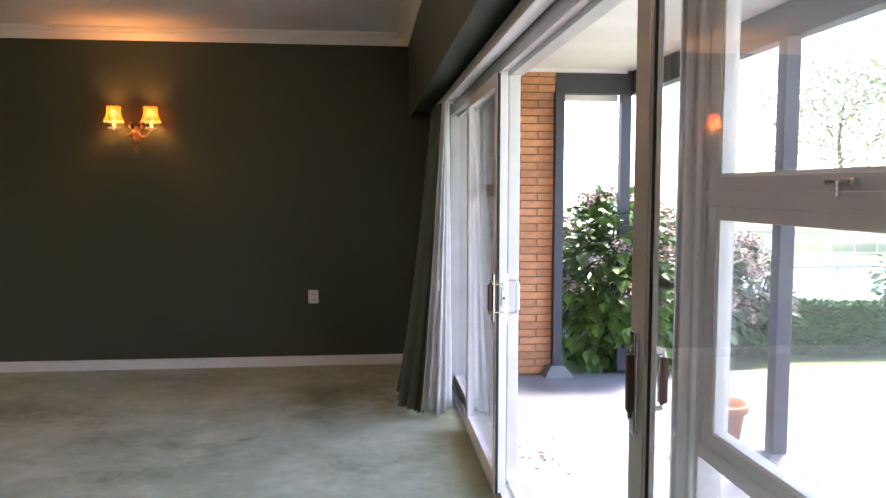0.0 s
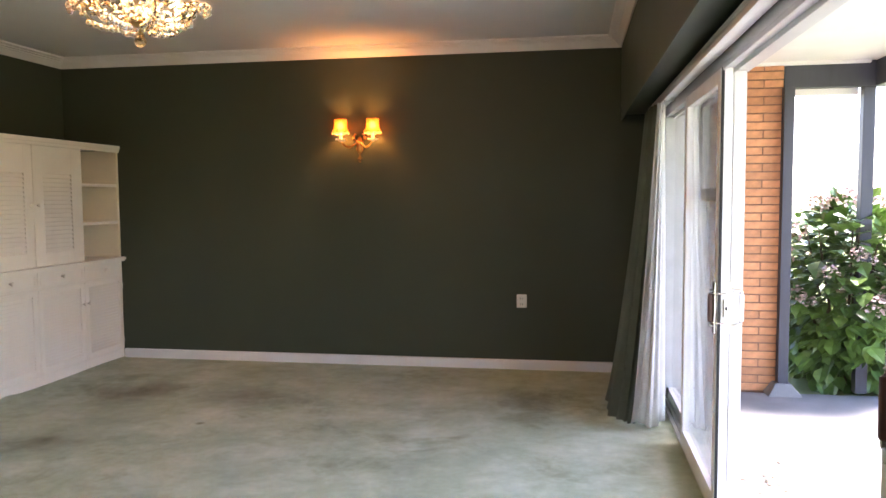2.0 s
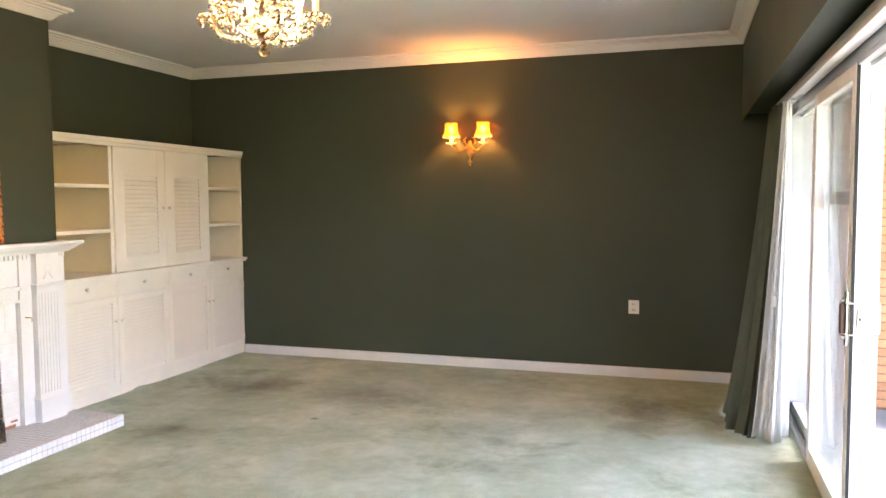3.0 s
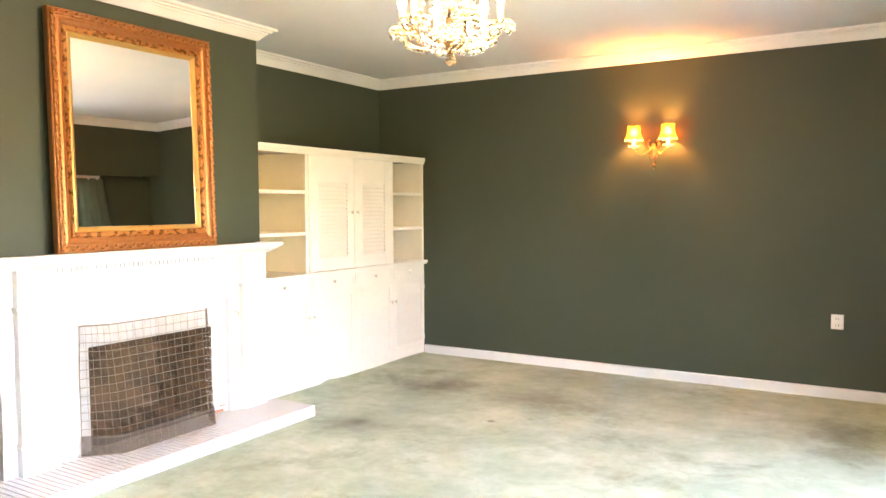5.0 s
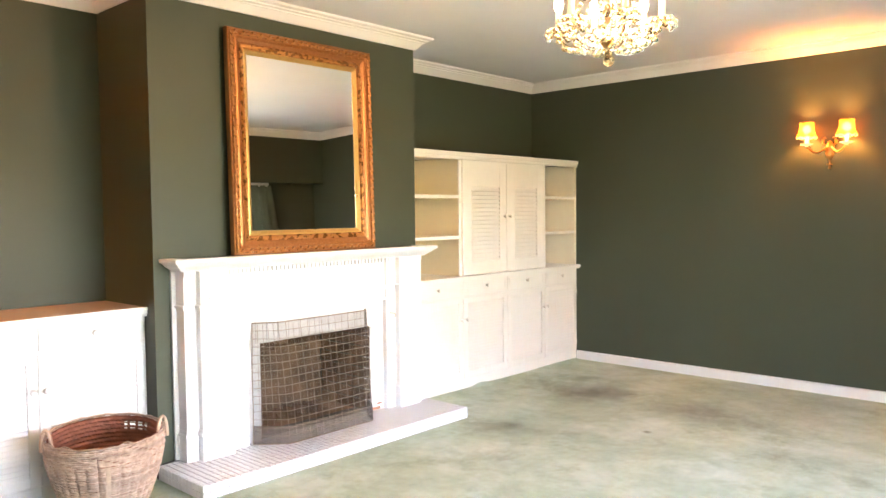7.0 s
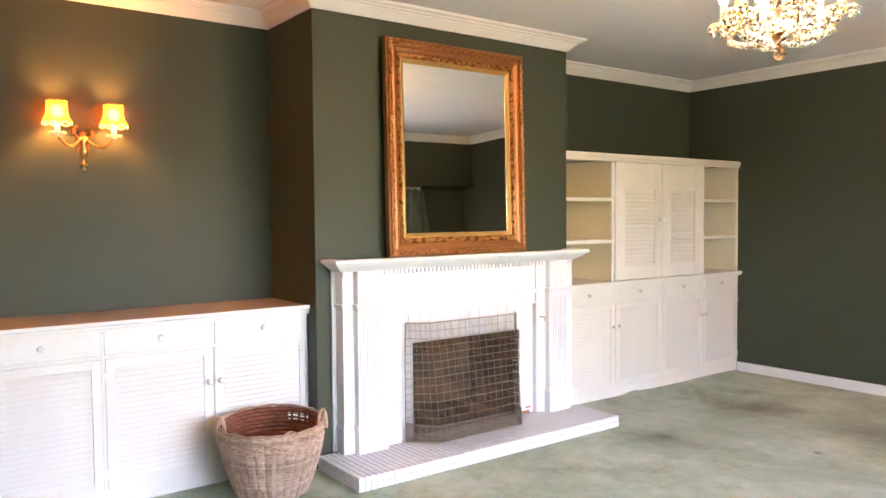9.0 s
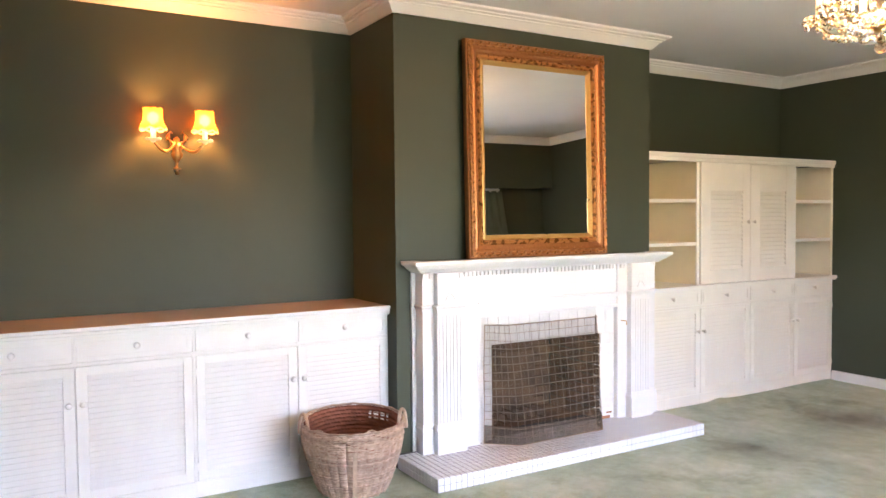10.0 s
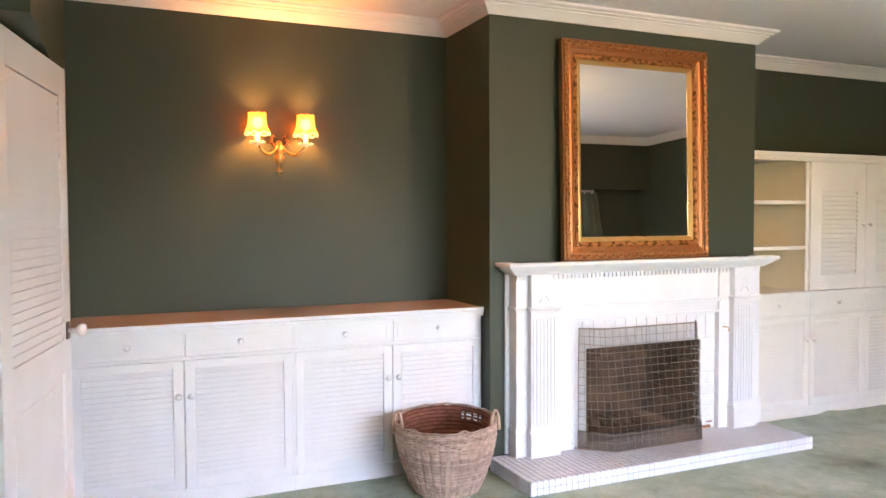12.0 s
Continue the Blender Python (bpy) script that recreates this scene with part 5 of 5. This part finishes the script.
def bush(label, c, size, count, heads, leaf=0.12, flower=True, name="hydrangea_bush", mat=None):
    t = tagged(new(name), label, "bush")
    c = Vector(c)
    bm = bmesh.new()
    spots, tops = [], []
    for k in range(count):
        while True:
            q = Vector((rng.uniform(-1, 1), rng.uniform(-1, 1), rng.uniform(-1, 1)))
            if 0.5 < q.length < 1:
                break
        bump = 0.86 + 0.30 * noise.noise(q * 2.3 + c)
        p = Vector((q.x * size[0], q.y * size[1], q.z * size[2])) * bump
        place = c + p
        if place.z < GZ - 0.02:
            place.z = GZ + rng.uniform(0, 0.1)
        out = Vector((q.x, q.y, q.z * 0.5 - 0.25 + rng.uniform(-0.3, 0.3))) + Vector((rng.uniform(-0.5, 0.5), rng.uniform(-0.5, 0.5), 0))
        L = leaf * rng.uniform(0.6, 1.25)
        spots.append((place, out, L, L * rng.uniform(0.62, 0.82)))
    for k in range(22):
        a = rng.uniform(0, 6.28)
        e = c + Vector((math.cos(a) * size[0] * 0.7, math.sin(a) * size[1] * 0.7, size[2] * rng.uniform(0.0, 0.7)))
        b = Vector((c.x + math.cos(a) * 0.12, c.y + math.sin(a) * 0.12, GZ - 0.06))
        tube(bm, [b, b.lerp(e, 0.5) + Vector((0, 0, 0.08)), e], [0.014, 0.010, 0.005], 5)
    tagged(part("stems", bm, M_STEM, t), kind="stuff")
    tagged(part("leaves", leaves_mesh("leaves", spots, mat or M_LEAF), None, t), kind="stuff")
    if flower:
        fl = []
        for k in range(heads):
            a, h = rng.uniform(0, 6.28), rng.uniform(-0.25, 1) ** 1
            r = math.sqrt(max(0, 1 - h * h))
            q = Vector((r * math.cos(a), r * math.sin(a), h))
            b = 0.93 + 0.30 * noise.noise(q * 2.3 + c)
            o = c + Vector((q.x * size[0], q.y * size[1], q.z * size[2])) * b
            if o.z < GZ + 0.25:
                continue
            R = rng.uniform(0.045, 0.085)
            for j in range(46):
                d = Vector((rng.gauss(0, 1), rng.gauss(0, 1), rng.gauss(0.4, 1))).normalized()
                s = Vector((rng.uniform(-1, 1), rng.uniform(-1, 1), rng.uniform(-1, 1))) + d * 0.3
                fl.append((o + Vector((d.x, d.y, d.z * 0.7)) * R, s, R * 0.42, R * 0.38))
        tagged(part("blossom", leaves_mesh("blossom", fl, M_FLOWER), None, t, "faded pink and brown flower heads"), kind="stuff")
    return t


bush("tall green hydrangea bush with faded pink flower heads", (2.32, 6.70, 0.56), (0.70, 0.86, 0.92), 2300, 70, 0.15)
bush("green hydrangea bush with many faded pink flower heads", (3.05, 6.85, 0.45), (0.72, 0.58, 0.78), 1500, 110, 0.12)
bush("low green hydrangea bush with faded pink flower heads", (3.72, 7.0, 0.35), (0.50, 0.45, 0.62), 800, 80, 0.11)
bush("light green shrub at the garden edge", (1.72, 7.9, 0.55), (0.5, 0.5, 0.70), 900, 0, 0.10, False, "garden_shrub")
bush("dark rounded shrub beside the pool", (8.2, 10.2, 0.1), (0.9, 0.6, 0.5), 900, 0, 0.12, False, "garden_shrub", M_HEDGE)

hd = tagged(new("hedge"), "low clipped dark green hedge across the lawn", "hedge")
sp = []
for k in range(9500):
    u = rng.random()
    side = rng.randrange(3)
    a = Vector((3.5 + 6.5 * u, 7.15 - 0.5 * u, 0))
    h = 0.40 + 0.02 * math.sin(20 * u)
    if side == 0:
        p = a + Vector((rng.uniform(-0.03, 0.03), -0.22, rng.uniform(GZ - 0.05, GZ + h)))
        d = Vector((rng.uniform(-0.8, 0.8), -0.7, rng.uniform(-0.2, 1)))
    else:
        p = a + Vector((0, rng.uniform(-0.22, 0.22), GZ + h + rng.uniform(-0.02, 0.02)))
        d = Vector((rng.uniform(-0.8, 0.8), rng.uniform(-0.8, 0.3), 0.6))
    sp.append((p, d, rng.uniform(0.045, 0.085), 0.045))
part("leaves", leaves_mesh("leaves", sp, M_HEDGE), None, hd)
bm = bmesh.new()
bx(bm, 3.5, 10.0, -0.16, 0.16, GZ - 0.1, GZ + 0.37, Matrix.Translation((0, 7.15 + 0.27, 0)) @ Matrix.Rotation(-0.0768, 4, "Z"))
part("twigs", bm, M_HEDGE, hd)
solid("water", box(5.5, 19.0, 10.0, 15.0, GZ - 0.059, GZ - 0.05), M_WATER, "pale blue swimming pool water", "pool", S)
solid("pavement", boxes((4.9, 19.6, 9.4, 10.0, GZ - 0.06, GZ - 0.03), (4.9, 5.5, 10.0, 15.6, GZ - 0.06, GZ - 0.03), (5.5, 19.6, 15.0, 15.6, GZ - 0.06, GZ - 0.03)), M_CONC, "pale concrete pool surround", "paving", S)
fe = tagged(new("pool_fence"), "thin grey metal fence behind the swimming pool", "fence")
for k in range(26):
    part("post", box(5.0 + k * 0.55, 5.02 + k * 0.55, 15.9, 15.92, GZ - 0.06, 0.45), M_ALU, fe)
part("rail", box(5.0, 18.8, 15.9, 15.92, 0.45, 0.48), M_ALU, fe)
part("rail", box(5.0, 18.8, 15.9, 15.92, 0.02, 0.04), M_ALU, fe)


def tree(c, high, spread, count, label, leaf=0.3):
    t = tagged(new("tree"), label, "tree")
    c = Vector(c)
    bm = bmesh.new()
    tube(bm, [c, c + Vector((0.1, 0, high * 0.3)), c + Vector((-0.05, 0.1, high * 0.55)), c + Vector((0.1, 0, high * 0.85))], [0.15, 0.12, 0.08, 0.02], 8)
    tips = []
    for k in range(26):
        a, z = rng.uniform(0, 6.28), rng.uniform(0.28, 0.8)
        b = c + Vector((0, 0, high * z))
        r = spread * rng.uniform(0.45, 1.0) * (1.1 - abs(z - 0.5))
        e = b + Vector((math.cos(a) * r, math.sin(a) * r, high * rng.uniform(0.05, 0.25)))
        tube(bm, [b, b.lerp(e, 0.55) + Vector((0, 0, 0.1)), e], [0.035, 0.025, 0.01], 5)
        tips += [e, b.lerp(e, 0.7)]
    part("trunk", bm, M_BARK, t)
    sp = []
    for k in range(count):
        o = rng.choice(tips) + Vector((rng.gauss(0, 1), rng.gauss(0, 1), rng.gauss(0, 0.8))) * spread * 0.17
        sp.append((o, Vector((rng.gauss(0, 1), rng.gauss(0, 1), rng.gauss(-0.3, 0.7))), leaf * rng.uniform(0.6, 1.2), leaf * 0.5))
    part("crown", leaves_mesh("crown", sp, M_TREE_HAZY), None, t)


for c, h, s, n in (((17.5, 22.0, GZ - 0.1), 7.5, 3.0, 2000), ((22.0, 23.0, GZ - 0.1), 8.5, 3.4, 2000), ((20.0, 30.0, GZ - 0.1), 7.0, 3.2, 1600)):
    tree(c, h, s, n, "leafy garden tree behind the pool, its foliage coloured pale for haze")

# ---- pieces: brick end wall of the verandah ----
bw = tagged(new("wall_brick"), "orange roman brick end wall with dark recessed joints", "brick wall", kind=S)
BY = 6.20
part("mortar", boxes((0.802, 1.640, BY + 0.006, BY + 0.22, GZ - 0.05, 2.409)), M_MORTAR, bw)
full = data_of("brick", box(0, 0.284, 0, 0.05, 0, 0.054, 0.003), M_BRICK)
half = data_of("brick", box(0, 0.139, 0, 0.05, 0, 0.054, 0.003), M_BRICK)
rng = random.Random(5)
for k in range(40):
    z = GZ + 0.002 + k * 0.0640
    x = 1.646
    first = k % 2
    while x > 0.81:
        me, L = (half, 0.139) if first else (full, 0.284)
        if x - L < 0.80:
            me, L = half, 0.139
            if x - L < 0.80:
                break
        part("brick", me, None, bw, m=pose(x - L + rng.uniform(-0.001, 0.001), BY + rng.uniform(-0.003, 0.003), z))
        x -= L + 0.008
        first = 0

# ---- pieces: tiled hearth ----
he = tagged(new("hearth"), "raised hearth faced with small white square tiles", "hearth")
part("bed", box(XB + 0.002, HX - 0.004, 1.845, 3.812, 0.0, HZ - 0.0012), M_GROUT, he)
part("bed", box(XB - 0.10, XB + 0.001, F0 + 0.003, F1 - 0.003, HZ - 0.002, HZ - 0.0005), M_GROUT, he)
P_, G_ = 0.03518, 0.0054
tile = data_of("tile", box(0, P_ - G_, 0, P_ - G_, -0.004, 0.0, 0.0012), M_TILE)
edge = data_of("tile", box(-0.004, 0.0, 0, P_ - 0.0030, 0, 0.0345, 0.0012), M_TILE)
end_ = data_of("tile", box(0, P_ - 0.0030, -0.004, 0.0, 0, 0.0345, 0.0012), M_TILE)
ny, nx = 56, 13
rest = bmesh.new()
for j in range(ny):
    for i in range(nx):
        x, y = HX - (i + 1) * P_ + G_ * 0.5, 1.842 + j * P_ + G_ * 0.5
        if i < 3:
            part("tile", tile, None, he, m=pose(x, y, HZ + 0.0005 + rng.uniform(-0.0005, 0.0005)))
        elif x > XB + 0.06 or x > XB:
            bx(rest, x, x + P_ - G_, y, y + P_ - G_, HZ - 0.004, HZ)
    for q in range(2):
        part("tile", edge, None, he, m=pose(HX, 1.842 + j * P_ + G_ * 0.5, 0.0025 + q * 0.0365))
for i in range(nx):
    for q in range(2):
        if HX - (i + 1) * P_ > XB:
            part("tile", end_, None, he, m=pose(HX - (i + 1) * P_ + G_ * 0.5, 1.8445, 0.0025 + q * 0.0365))
tagged(part("tiles", rest, M_TILE, he), kind="stuff")
